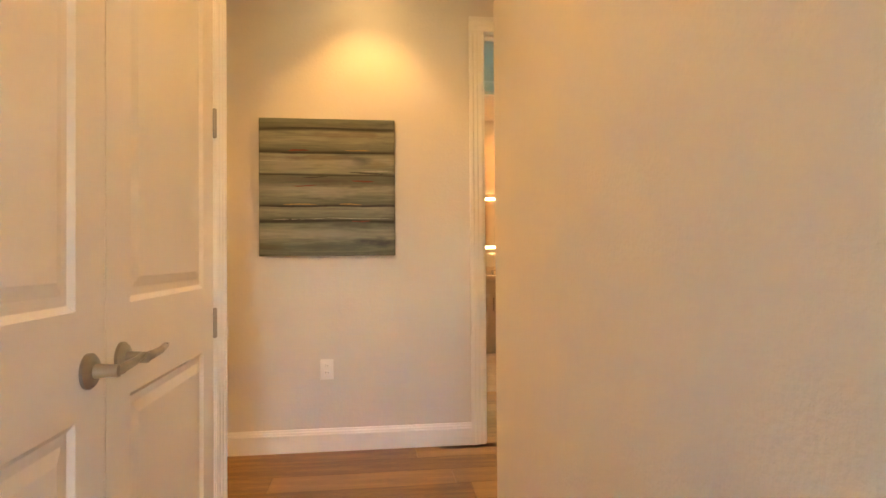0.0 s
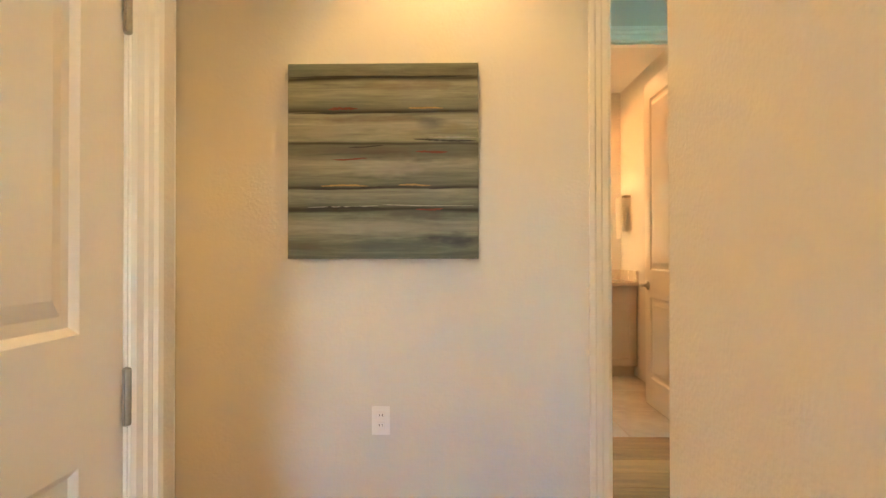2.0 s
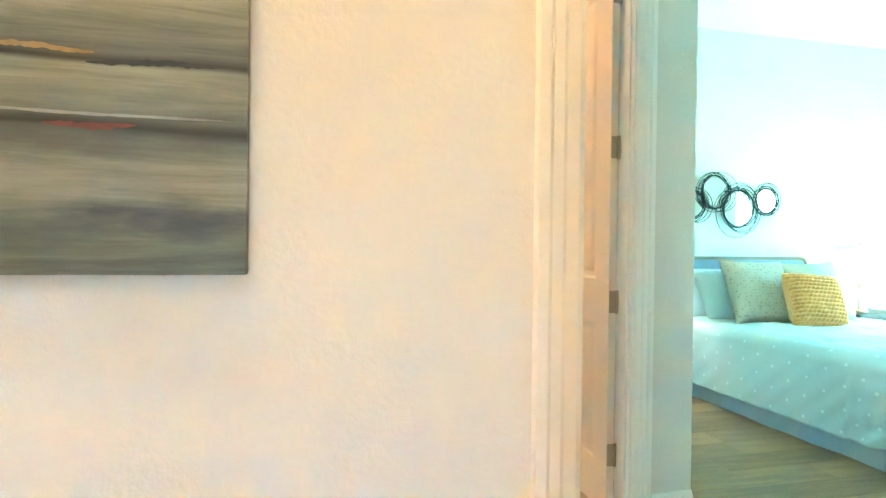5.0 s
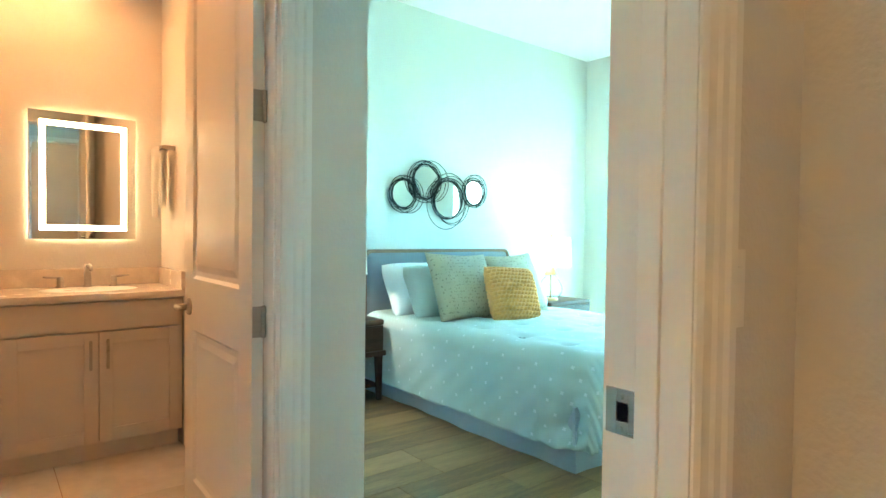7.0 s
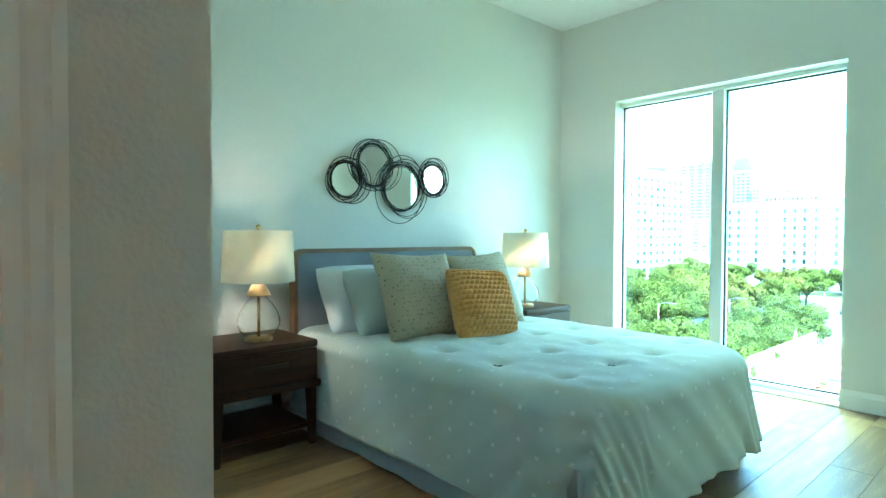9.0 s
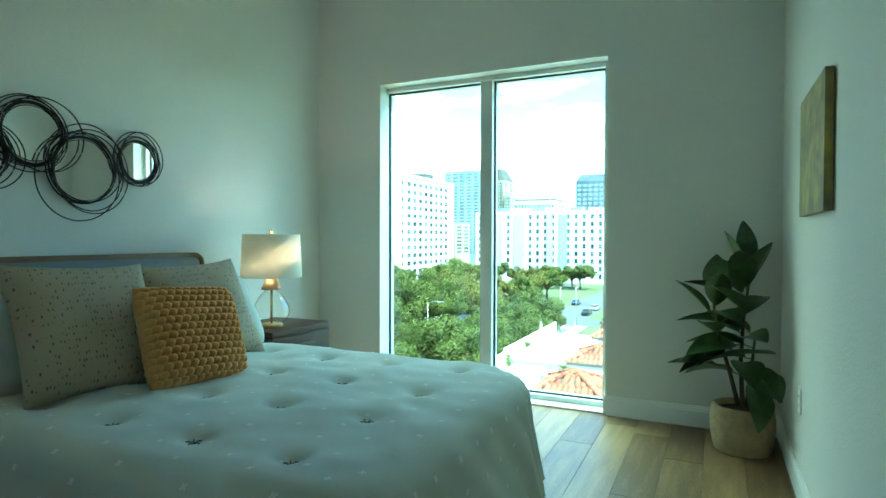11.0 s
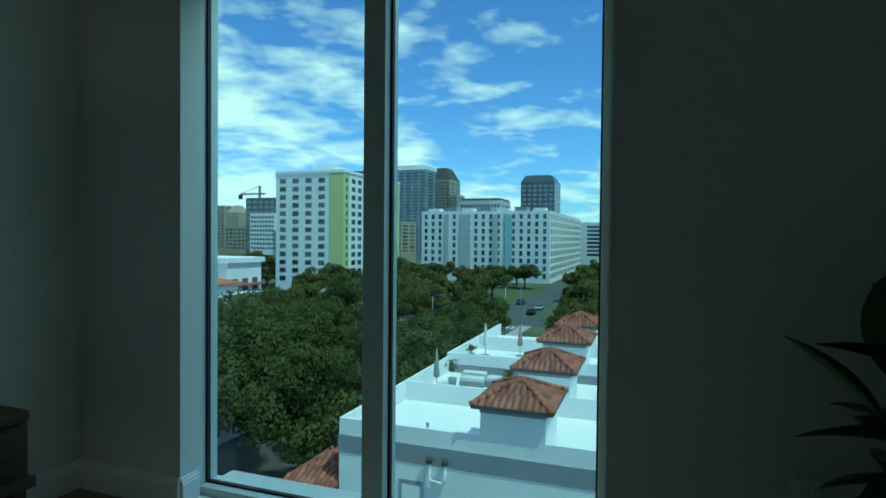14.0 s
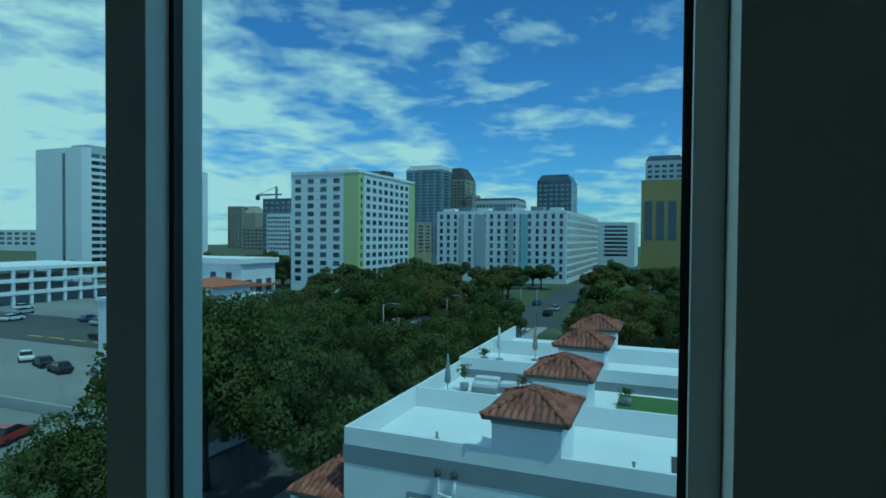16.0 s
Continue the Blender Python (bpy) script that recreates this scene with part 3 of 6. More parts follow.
def canvas_paint():
    m = bpy.data.materials.new("striped_canvas_paint")
    m.use_nodes = True
    n, l = m.node_tree.nodes, m.node_tree.links
    b = n["Principled BSDF"]
    b.inputs["Roughness"].default_value = 0.55
    t = n.new("ShaderNodeTexCoord")
    wob = n.new("ShaderNodeTexNoise"); wob.inputs["Scale"].default_value = 2.2; wob.inputs["Detail"].default_value = 2
    mpw = n.new("ShaderNodeMapping"); mpw.inputs["Scale"].default_value = (1.0, 1.0, 2.0)
    l.new(t.outputs["Object"], mpw.inputs[0]); l.new(mpw.outputs[0], wob.inputs["Vector"])
    sepn = n.new("ShaderNodeSeparateXYZ"); l.new(t.outputs["Object"], sepn.inputs[0])
    w1 = n.new("ShaderNodeMath"); w1.operation = "MULTIPLY_ADD"; w1.inputs[1].default_value = 0.030; w1.inputs[2].default_value = -0.015
    l.new(wob.outputs[0], w1.inputs[0])
    w2 = n.new("ShaderNodeMath"); w2.operation = "ADD"; l.new(sepn.outputs[2], w2.inputs[0]); l.new(w1.outputs[0], w2.inputs[1])
    mr = n.new("ShaderNodeMapRange"); mr.inputs[1].default_value, mr.inputs[2].default_value = -0.39, 0.39
    l.new(w2.outputs[0], mr.inputs[0])
    cr = n.new("ShaderNodeValToRGB")
    G, L, D, K, W = (0.155, 0.185, 0.145, 1), (0.235, 0.255, 0.205, 1), (0.115, 0.125, 0.10, 1), (0.022, 0.020, 0.017, 1), (0.285, 0.295, 0.24, 1)
    stops = [(0.0, (0.12, 0.135, 0.10, 1)), (0.08, (0.15, 0.17, 0.13, 1)), (0.16, W), (0.235, G), (0.252, K), (0.27, D), (0.30, L), (0.355, L), (0.365, K), (0.378, D), (0.44, L), (0.50, W), (0.535, D), (0.578, D), (0.588, K),
             (0.60, L), (0.70, W), (0.74, L), (0.752, K), (0.77, D), (0.84, L), (0.90, L), (0.922, K), (0.935, D), (1.0, G)]
    cr.color_ramp.elements[0].color = stops[0][1]
    cr.color_ramp.elements[1].color = stops[-1][1]
    for p, c in stops[1:-1]:
        e = cr.color_ramp.elements.new(p); e.color = c
    l.new(mr.outputs[0], cr.inputs[0])
    st = n.new("ShaderNodeTexNoise"); st.inputs["Scale"].default_value = 5.0; st.inputs["Detail"].default_value = 9; st.inputs["Roughness"].default_value = 0.72; st.inputs["Distortion"].default_value = 0.4
    mps = n.new("ShaderNodeMapping"); mps.inputs["Scale"].default_value = (0.5, 1.0, 8.0)
    l.new(t.outputs["Object"], mps.inputs[0]); l.new(mps.outputs[0], st.inputs["Vector"])
    sr = n.new("ShaderNodeValToRGB"); sr.color_ramp.elements[0].position, sr.color_ramp.elements[1].position = 0.32, 0.70
    sr.color_ramp.elements[0].color, sr.color_ramp.elements[1].color = (0.42, 0.43, 0.41, 1), (1.42, 1.38, 1.30, 1)
    l.new(st.outputs[0], sr.inputs[0])
    mx = n.new("ShaderNodeMix"); mx.data_type = "RGBA"; mx.blend_type = "MULTIPLY"; mx.inputs[0].default_value = 0.85
    l.new(cr.outputs[0], mx.inputs[6]); l.new(sr.outputs[0], mx.inputs[7])
    col = mx.outputs[2]
    fine = n.new("ShaderNodeTexNoise"); fine.inputs["Scale"].default_value = 16.0; fine.inputs["Detail"].default_value = 5
    mpf = n.new("ShaderNodeMapping"); mpf.inputs["Scale"].default_value = (0.8, 1.0, 2.4)
    l.new(t.outputs["Object"], mpf.inputs[0]); l.new(mpf.outputs[0], fine.inputs["Vector"])
    # soft smears: middle x, z, half width, half height, colour, strength
    for sx, sz, hw, hh, c, s in ((-0.05, 0.165, 0.30, 0.022, (0.13, 0.085, 0.065), 0.7), (0.10, 0.30, 0.26, 0.022, (0.14, 0.10, 0.075), 0.6), (-0.1, 0.045, 0.24, 0.02, (0.10, 0.075, 0.06), 0.6), (0.12, 0.012, 0.22, 0.022, (0.085, 0.07, 0.055), 0.7), (0.1, -0.215, 0.3, 0.022, (0.075, 0.07, 0.06), 0.7), (0.27, -0.315, 0.13, 0.035, (0.045, 0.052, 0.056), 0.9), (0.05, -0.335, 0.20, 0.028, (0.085, 0.105, 0.085), 0.8), (-0.30, -0.335, 0.12, 0.02, (0.09, 0.085, 0.05), 0.7), (0.19, 0.15, 0.07, 0.030, (0.085, 0.095, 0.10), 0.8),
                                 (0.0, -0.27, 0.22, 0.035, (0.30, 0.30, 0.24), 0.55), (0.02, -0.03, 0.14, 0.040, (0.33, 0.32, 0.27), 0.6), (0.05, 0.14, 0.16, 0.025, (0.33, 0.32, 0.27), 0.6), (-0.22, 0.115, 0.16, 0.03, (0.28, 0.27, 0.21), 0.6), (0.28, 0.13, 0.07, 0.03, (0.22, 0.20, 0.11), 0.6), (-0.25, -0.19, 0.16, 0.016, (0.02, 0.02, 0.024), 0.8)):
        dx = n.new("ShaderNodeMath"); dx.operation = "MULTIPLY_ADD"; dx.inputs[1].default_value, dx.inputs[2].default_value = 1 / hw, -sx / hw
        dz = n.new("ShaderNodeMath"); dz.operation = "MULTIPLY_ADD"; dz.inputs[1].default_value, dz.inputs[2].default_value = 1 / hh, -sz / hh
        l.new(sepn.outputs[0], dx.inputs[0]); l.new(sepn.outputs[2], dz.inputs[0])
        d2 = n.new("ShaderNodeMath"); d2.operation = "MULTIPLY"; l.new(dx.outputs[0], d2.inputs[0]); l.new(dx.outputs[0], d2.inputs[1])
        e2 = n.new("ShaderNodeMath"); e2.operation = "MULTIPLY_ADD"; l.new(dz.outputs[0], e2.inputs[0]); l.new(dz.outputs[0], e2.inputs[1]); l.new(d2.outputs[0], e2.inputs[2])
        f2 = n.new("ShaderNodeMath"); f2.operation = "MULTIPLY_ADD"; f2.inputs[1].default_value = 2.6; l.new(fine.outputs[0], f2.inputs[0]); l.new(e2.outputs[0], f2.inputs[2])
        g2 = n.new("ShaderNodeMapRange"); g2.inputs[1].default_value, g2.inputs[2].default_value, g2.inputs[3].default_value, g2.inputs[4].default_value = 1.15, 2.3, s, 0.0
        l.new(f2.outputs[0], g2.inputs[0])
        m2 = n.new("ShaderNodeMix"); m2.data_type = "RGBA"; m2.inputs[7].default_value = (*c, 1)
        l.new(g2.outputs[0], m2.inputs[0]); l.new(col, m2.inputs[6])
        col = m2.outputs[2]
    l.new(col, b.inputs["Base Color"])
    bp = n.new("ShaderNodeBump"); bp.inputs["Strength"].default_value = 0.35; bp.inputs["Distance"].default_value = 0.002
    l.new(st.outputs[0], bp.inputs["Height"]); l.new(bp.outputs[0], b.inputs["Normal"])
    return m


CANVAS = canvas_paint()
RED = material("red_paint", (0.17, 0.040, 0.028), 0.5, var=0.4, scale=20)
OCHRE = material("ochre_paint", (0.38, 0.25, 0.10), 0.5, var=0.3, scale=20)
INK = material("dark_paint", (0.030, 0.028, 0.027), 0.5, var=0.4, scale=20)
PALE = material("pale_paint", (0.36, 0.36, 0.32), 0.5, var=0.2, scale=20)
SLATEP = material("slate_paint", (0.060, 0.072, 0.075), 0.5, var=0.4, scale=20)


def dab(x0, z0, x1, z1, h, seed):
    """A thin dragged brush stroke with ragged, tapering ends, lying on the canvas face."""
    rnd = random.Random(seed)
    bm = bmesh.new()
    n = 26
    up, dn = [], []
    for i in range(n + 1):
        s = i / n
        env = min(1.0, 3.2 * s ** 0.8, 3.2 * (1 - s) ** 0.8)
        x, z = x0 + (x1 - x0) * s, z0 + (z1 - z0) * s + 0.0016 * math.sin(5 * s + seed)
        up.append(bm.verts.new((x, -0.0345 - 0.0012 * rnd.random(), z + h * env * rnd.uniform(0.25, 0.7) + 0.0006)))
        dn.append(bm.verts.new((x, -0.0338, z - h * env * rnd.uniform(0.15, 0.6) - 0.0006)))
    for i in range(n):
        bm.faces.new((dn[i], dn[i + 1], up[i + 1], up[i]))
    return bm


art = thing("canvas_picture", (-0.409, WA, 1.504), "square abstract canvas in grey-green stripes with dark and red strokes", "picture")
part("canvas", boxes((-0.381, -0.033, -0.39, 0.381, -0.002, 0.39), bevel=0.003), CANVAS, art)
STROKES = [(-0.22, 0.205, -0.10, 0.211, 0.010, RED), (0.13, 0.035, 0.26, 0.035, 0.009, RED), (0.13, -0.195, 0.24, -0.192, 0.007, RED), (-0.20, 0.005, -0.06, 0.010, 0.005, RED),
           (0.10, 0.212, 0.24, 0.208, 0.006, OCHRE), (-0.25, -0.098, -0.06, -0.099, 0.006, OCHRE), (0.06, -0.096, 0.19, -0.097, 0.006, OCHRE),
           (-0.36, 0.188, 0.36, 0.20, 0.007, INK), (0.12, 0.085, 0.37, 0.078, 0.006, INK), (-0.14, 0.055, 0.0, 0.06, 0.004, INK), (-0.32, -0.110, 0.1, -0.107, 0.009, INK), (0.18, -0.11, 0.34, -0.107, 0.007, INK), (-0.30, -0.189, 0.03, -0.190, 0.013, INK), (-0.37, 0.335, 0.36, 0.338, 0.005, INK),
           (-0.30, -0.186, -0.02, -0.178, 0.003, PALE), (0.0, -0.175, 0.36, -0.18, 0.003, PALE), (0.18, 0.095, 0.37, 0.090, 0.006, PALE)]
for i, (x0, z0, x1, z1, h, m) in enumerate(STROKES):
    part("brush_stroke", dab(x0, z0, x1, z1, h, i), m, art)

# ---- recessed downlights ----
# the unseen fill fittings get the same ring and lens
for i, (x, y, z) in enumerate(DOWNLIGHTS):
    th = thing("downlight", (x, y, z), "round recessed ceiling downlight, lit warm", "ceiling light", "ceiling downlights")
    bm = bmesh.new()
    lathe(bm, [(0.055, -0.001), (0.058, -0.006), (0.075, -0.005), (0.08, 0.0)], 32)
    part("trim_ring", bm, TRIM, th)
    bm = bmesh.new()
    lathe(bm, [(0.0001, -0.0008), (0.055, -0.001)], 24)
    part("lens", bm, CANGLOW, th, "glowing warm lens")

# ---- bathrooms ----


def vanity(loc, w, d, label, doors):
    th = thing("vanity_cabinet", loc, label, "cabinet")
    part("body", boxes((-w / 2, -d + 0.02, 0.10, w / 2, 0, 0.84), (-w / 2 + 0.01, -d + 0.08, 0.0, w / 2 - 0.01, 0, 0.10), bevel=0.002), VANITY, th)
    part("drawer_front", boxes((-w / 2 + 0.012, -d, 0.688, w / 2 - 0.012, -d + 0.02, 0.83), bevel=0.003), VANITY, th)
    dw = (w - 0.024) / doors
    for i in range(doors):
        x0 = -w / 2 + 0.012 + i * dw + 0.003
        x1 = x0 + dw - 0.006
        z0, z1 = 0.115, 0.676
        dd = part("cabinet_door", boxes((x0 + 0.055, -d + 0.008, z0 + 0.055, x1 - 0.055, -d + 0.018, z1 - 0.055), bevel=0.001), VANITY, th)
        for a in (x0, x1 - 0.06):
            part("stile", boxes((a, -d, z0, a + 0.06, -d + 0.0195, z1), bevel=0.0015), VANITY, dd)
        for a in (z0, z1 - 0.06):
            part("rail", boxes((x0 + 0.0602, -d, a, x1 - 0.0602, -d + 0.0195, a + 0.06), bevel=0.0015), VANITY, dd)
        hx = x1 - 0.035 if i % 2 == 0 else x0 + 0.035
        part("handle", boxes((hx - 0.007, -d - 0.032, 0.49, hx + 0.007, -d - 0.022, 0.64), (hx - 0.005, -d - 0.024, 0.50, hx + 0.005, -d + 0.002, 0.512), (hx - 0.005, -d - 0.024, 0.618, hx + 0.005, -d + 0.002, 0.63), bevel=0.002), NICKEL, dd, "brushed nickel bar handle")
    return th


def countertop(loc, w, d, side):
    th = thing("stone_countertop", loc, "beige quartz vanity top with a low splashback", "countertop")
    part("slab", boxes((-w / 2, -d - 0.02, 0.0, w / 2, 0, 0.035), bevel=0.004), STONE, th)
    part("splashback", boxes((-w / 2, -0.02, 0.0355, w / 2, 0, 0.135), bevel=0.003), STONE, th)
    if side:
        part("splashback", boxes((w / 2 - 0.02, -d - 0.005, 0.0355, w / 2, -0.0205, 0.135), bevel=0.003), STONE, th)
    bm = bmesh.new()
    lathe(bm, [(0.20, 0.0365), (0.195, 0.038), (0.185, 0.037), (0.16, 0.0362), (0.0001, 0.036)], 40)
    bmesh.ops.scale(bm, vec=(1.15, 0.8, 1), verts=bm.verts[:])
    bmesh.ops.translate(bm, vec=(0, -d / 2 - 0.01, 0), verts=bm.verts[:])
    part("basin", bm, PLASTIC, th, "white oval basin")
    return th


def faucet(loc):
    th = thing("basin_faucet", loc, "brushed nickel widespread faucet with two handles", "faucet")
    bm = bmesh.new()
    lathe(bm, [(0.0001, 0), (0.027, 0), (0.027, 0.006), (0.019, 0.012), (0.018, 0.13), (0.0001, 0.132)], 20)
    tube(bm, [(0, 0, 0.115), (0, -0.05, 0.125), (0, -0.11, 0.118), (0, -0.125, 0.10)], 0.013, 0.010, 10)
    part("spout", bm, NICKEL, th)
    for s in (-1, 1):
        bm = bmesh.new()
        lathe(bm, [(0.0001, 0), (0.024, 0), (0.024, 0.005), (0.016, 0.012), (0.016, 0.06), (0.0001, 0.062)], 18, (s * 0.13, 0))
        tube(bm, [(s * 0.13, 0, 0.055), (s * 0.21, -0.005, 0.062)], 0.007, 0.005, 8)
        part("handle", bm, NICKEL, th)
    return th


vanity((1.145, 6.95, 0), 0.82, 0.54, "pale shaker bathroom vanity with two nickel handles", 2)
countertop((1.14, 6.95, 0.84), 0.838, 0.54, True)
faucet((1.15, 6.84, 0.8755))


def lit_mirror(x0, x1, z0, z1, y):
    th = thing("lighted_mirror", ((x0 + x1) / 2, y, (z0 + z1) / 2), "frameless bathroom mirror with a lit warm border", "mirror")
    w, h = (x1 - x0) / 2, (z1 - z0) / 2
    part("mirror_glass", boxes((-w, -0.035, -h, w, -0.012, h), bevel=0.001), MIRROR, th)
    part("backing", boxes((-w + 0.03, -0.0118, -h + 0.03, w - 0.03, 0, h - 0.03)), DARK, th)
    i, t = 0.05, 0.03
    part("light_border", boxes((-w + i, -0.037, -h + i, -w + i + t, -0.0352, h - i), (w - i - t, -0.037, -h + i, w - i, -0.0352, h - i), (-w + i + t, -0.037, h - i - t, w - i - t, -0.0352, h - i), (-w + i + t, -0.037, -h + i, w - i - t, -0.0352, -h + i + t)), LEDGLOW, th, "glowing border strip")
    b = 0.028
    part("back_light", boxes((-w + b - 0.004, -0.0115, -h + b, -w + b, -0.003, h - b), (w - b, -0.0115, -h + b, w - b + 0.004, -0.003, h - b), (-w + b, -0.0115, h - b, w - b, -0.003, h - b + 0.004), (-w + b, -0.0115, -h + b - 0.004, w - b, -0.003, -h + b)), LEDGLOW, th, "glowing edge strip behind the glass")
    return th


lit_mirror(0.88, 1.41, 1.145, 1.86, 6.95)


def towel_ring():
    th = thing("towel_bar", (1.56, 6.72, 1.68), "short nickel towel bar on the wall", "towel bar")
    part("bar", boxes((-0.075, -0.10, -0.009, -0.055, 0.10, 0.009), (-0.06, -0.10, -0.012, 0, -0.075, 0.012), (-0.06, 0.075, -0.012, 0, 0.10, 0.012), bevel=0.003), NICKEL, th)
    tw = thing("hand_towel", (1.495, 6.72, 1.68), "cream cotton hand towel folded over the bar", "towel")
    bm = bmesh.new()
    n = 14
    grid = []
    for i in range(31):
        s = i / 30
        row = []
        for j in range(n + 1):
            y = -0.085 + 0.17 * j / n
            wv = 0.006 * math.sin(j * 1.1 + 3 * s)
            if s < 0.45:
                x, z = -0.022 + wv, -0.40 * (0.45 - s) / 0.45
            elif s < 0.55:
                a = (s - 0.45) / 0.10 * math.pi
                x, z = -0.022 * math.cos(a) + wv * 0.3, 0.016 * math.sin(a)
            else:
                x, z = 0.022 + wv * 0.5, -0.34 * (s - 0.55) / 0.45
            row.append(bm.verts.new((x, y * (1 - 0.12 * abs(z)), z)))
        grid.append(row)
    for a, b in zip(grid, grid[1:]):
        for j in range(n):
            bm.faces.new((a[j], a[j + 1], b[j + 1], b[j]))
    bmesh.ops.solidify(bm, geom=bm.faces[:], thickness=0.008)
    part("cloth", bm, TOWEL, tw)


towel_ring()
# side room's vanity, seen through its open doorway
vanity((-2.13, 4.70, 0), 1.35, 0.54, "pale shaker vanity in the side bathroom", 4)
countertop((-2.13, 4.70, 0.84), 1.36, 0.54, False)

# ---- window ----


def window():
    th = tagged(thing("window_1", (6.035, 0, 0), "tall two-pane floor window with a pale metal frame", "window"), kind="structure")
    y0, y1, z0, z1 = WY0 + 0.0005, WY1 + 0.0445, 0.0125, WZ - 0.0005
    fw, dp = 0.034, 0.12
    m0, m1 = 5.568, 5.66
    part("window_frame", boxes((0, y0, z0, dp, y0 + fw, z1), (0, y1 - fw, z0, dp, y1, z1), (0, y0 + fw, z1 - fw, dp, y1 - fw, z1), (0, y0 + fw, z0, dp, y1 - fw, z0 + fw), bevel=0.004), WINFR, th)
    part("mullion", boxes((-0.002, m0, z0 + fw, dp, m1, z1 - fw), bevel=0.004), WINFR, th)
    for a, b in ((y0 + fw, m0), (m1, y1 - fw)):
        g = 0.010
        part("gasket", boxes((0.045, a, z0 + fw, 0.065, a + g, z1 - fw), (0.045, b - g, z0 + fw, 0.065, b, z1 - fw), (0.045, a + g, z0 + fw, 0.065, b - g, z0 + fw + g), (0.045, a + g, z1 - fw - g, 0.065, b - g, z1 - fw)), GASKET, th)
        p = part("pane", boxes((0.053, a + 0.004, z0 + fw + 0.004, 0.059, b - 0.004, z1 - fw - 0.004)), GLASSP, th, "clear faintly green glass")


window()
# ---- bed ----
BX, BY1 = 3.80, 6.86      # middle of the bed, head end
TOPZ = 0.60


def headboard(th):
    w, z0, z1, r = 0.798, 0.30, 1.075, 0.075

    def outline(ins, z_low):
        pts = []
        rr = r - ins
        for cx, cz, a0 in ((w - r, z1 - r, 0), (-w + r, z1 - r, 90), (-w + r, z_low + r, 180), (w - r, z_low + r, 270)):
            for k in range(9):
                a = radians(a0 + 90 * k / 8)
                pts.append((cx + rr * math.cos(a), cz + rr * math.sin(a)))
        return pts
    bm = bmesh.new()
    o, i = outline(0, z0), outline(0.026, z0)
    n = len(o)
    of, ob_, if_, ib = ([bm.verts.new((x, y, z)) for x, z in q] for q, y in ((o, -0.075), (o, -0.012), (i, -0.075), (i, -0.012)))
    for k in range(n):
        j = (k + 1) % n
        bm.faces.new((of[k], of[j], if_[j], if_[k])); bm.faces.new((ob_[k], of[k], of[j], ob_[j])[::-1]); bm.faces.new((if_[k], if_[j], ib[j], ib[k])); bm.faces.new((ib[k], ib[j], ob_[j], ob_[k]))
    bmesh.ops.recalc_face_normals(bm, faces=bm.faces[:])
    hb = part("headboard_frame", bm, ASHWOOD_D, th, "rounded brown wooden frame")
    bm = bmesh.new()
    nx, nz = 96, 46
    g = []
    for a in range(nx + 1):
        row = []
        for c in range(nz + 1):
            x, z = -w + 0.027 + (2 * w - 0.054) * a / nx, z0 + 0.027 + (z1 - z0 - 0.054) * c / nz
            y = -0.068
            edge = min(x + w - 0.027, w - 0.027 - x, z - z0 - 0.027, z1 - 0.027 - z)
            y -= 0.012 * (1 - math.exp(-edge / 0.02))
            for tx in (-0.55, -0.275, 0.0, 0.275, 0.55):
                d = math.hypot(x - tx, z - 0.885)
                y += 0.018 * math.exp(-(d / 0.035) ** 2)
            # cut the corners round
            for cx, cz in ((w - r, z1 - r), (-w + r, z1 - r), (w - r, z0 + r), (-w + r, z0 + r)):
                dx, dz = x - cx, z - cz
                if dx * cx > 0 and dz * (cz - 0.7) > 0:
                    d = math.hypot(dx, dz)
                    if d > r - 0.027:
                        x, z = cx + dx / d * (r - 0.027), cz + dz / d * (r - 0.027)
            row.append(bm.verts.new((x, y, z)))
        g.append(row)
    for a in range(nx):
        for c in range(nz):
            bm.faces.new((g[a][c], g[a + 1][c], g[a + 1][c + 1], g[a][c + 1]))
    part("headboard_pad", bm, HEADFAB, th, "slate grey tufted upholstery")
    for tx in (-0.55, -0.275, 0.0, 0.275, 0.55):
        b2 = bmesh.new()
        bmesh.ops.create_uvsphere(b2, u_segments=12, v_segments=8, radius=0.013, matrix=Matrix.Translation((tx, -0.064, 0.885)) @ Matrix.Diagonal((1, 0.6, 1, 1)))
        part("button", b2, HEADFAB, th)
    part("headboard_back", boxes((-w + 0.02, -0.011, z0 + 0.02, w - 0.02, 0.0, z1 - 0.02)), ASHWOOD_D, th)
    for s in (-1, 1):
        part("leg", boxes((s * 0.70 - 0.03, -0.06, 0.0, s * 0.70 + 0.03, -0.02, z0 + 0.04), bevel=0.004), ASHWOOD_D, th)


ASHWOOD_D = material("brown_frame_wood", (0.20, 0.105, 0.05), 0.45, var=0.3, scale=8, fine=60, stretch=(1, 1, 6), bump=0.006)
bed = thing("bed", (BX, 6.98, 0), "queen bed with a slate upholstered headboard in a wooden frame", "bed")
headboard(bed)
part("box_spring", boxes((-0.76, -2.09, 0.14, 0.66, -0.10, 0.36), bevel=0.03), SKIRT, bed)
for sx in (-0.68, 0.58):
    for sy in (-2.0, -0.3):
        b2 = bmesh.new(); lathe(b2, [(0.0001, 0), (0.02, 0), (0.028, 0.14), (0.0001, 0.14)], 12, (sx, sy))
        part("leg", b2, WALNUT, bed)
mat_ob = thing("mattress", (3.745, 5.88, 0.36), "white mattress under the comforter", "mattress")
part("mattress_body", boxes((-0.67, -1.0, 0.0, 0.67, 0.98, 0.19), bevel=0.05), PILW, mat_ob)


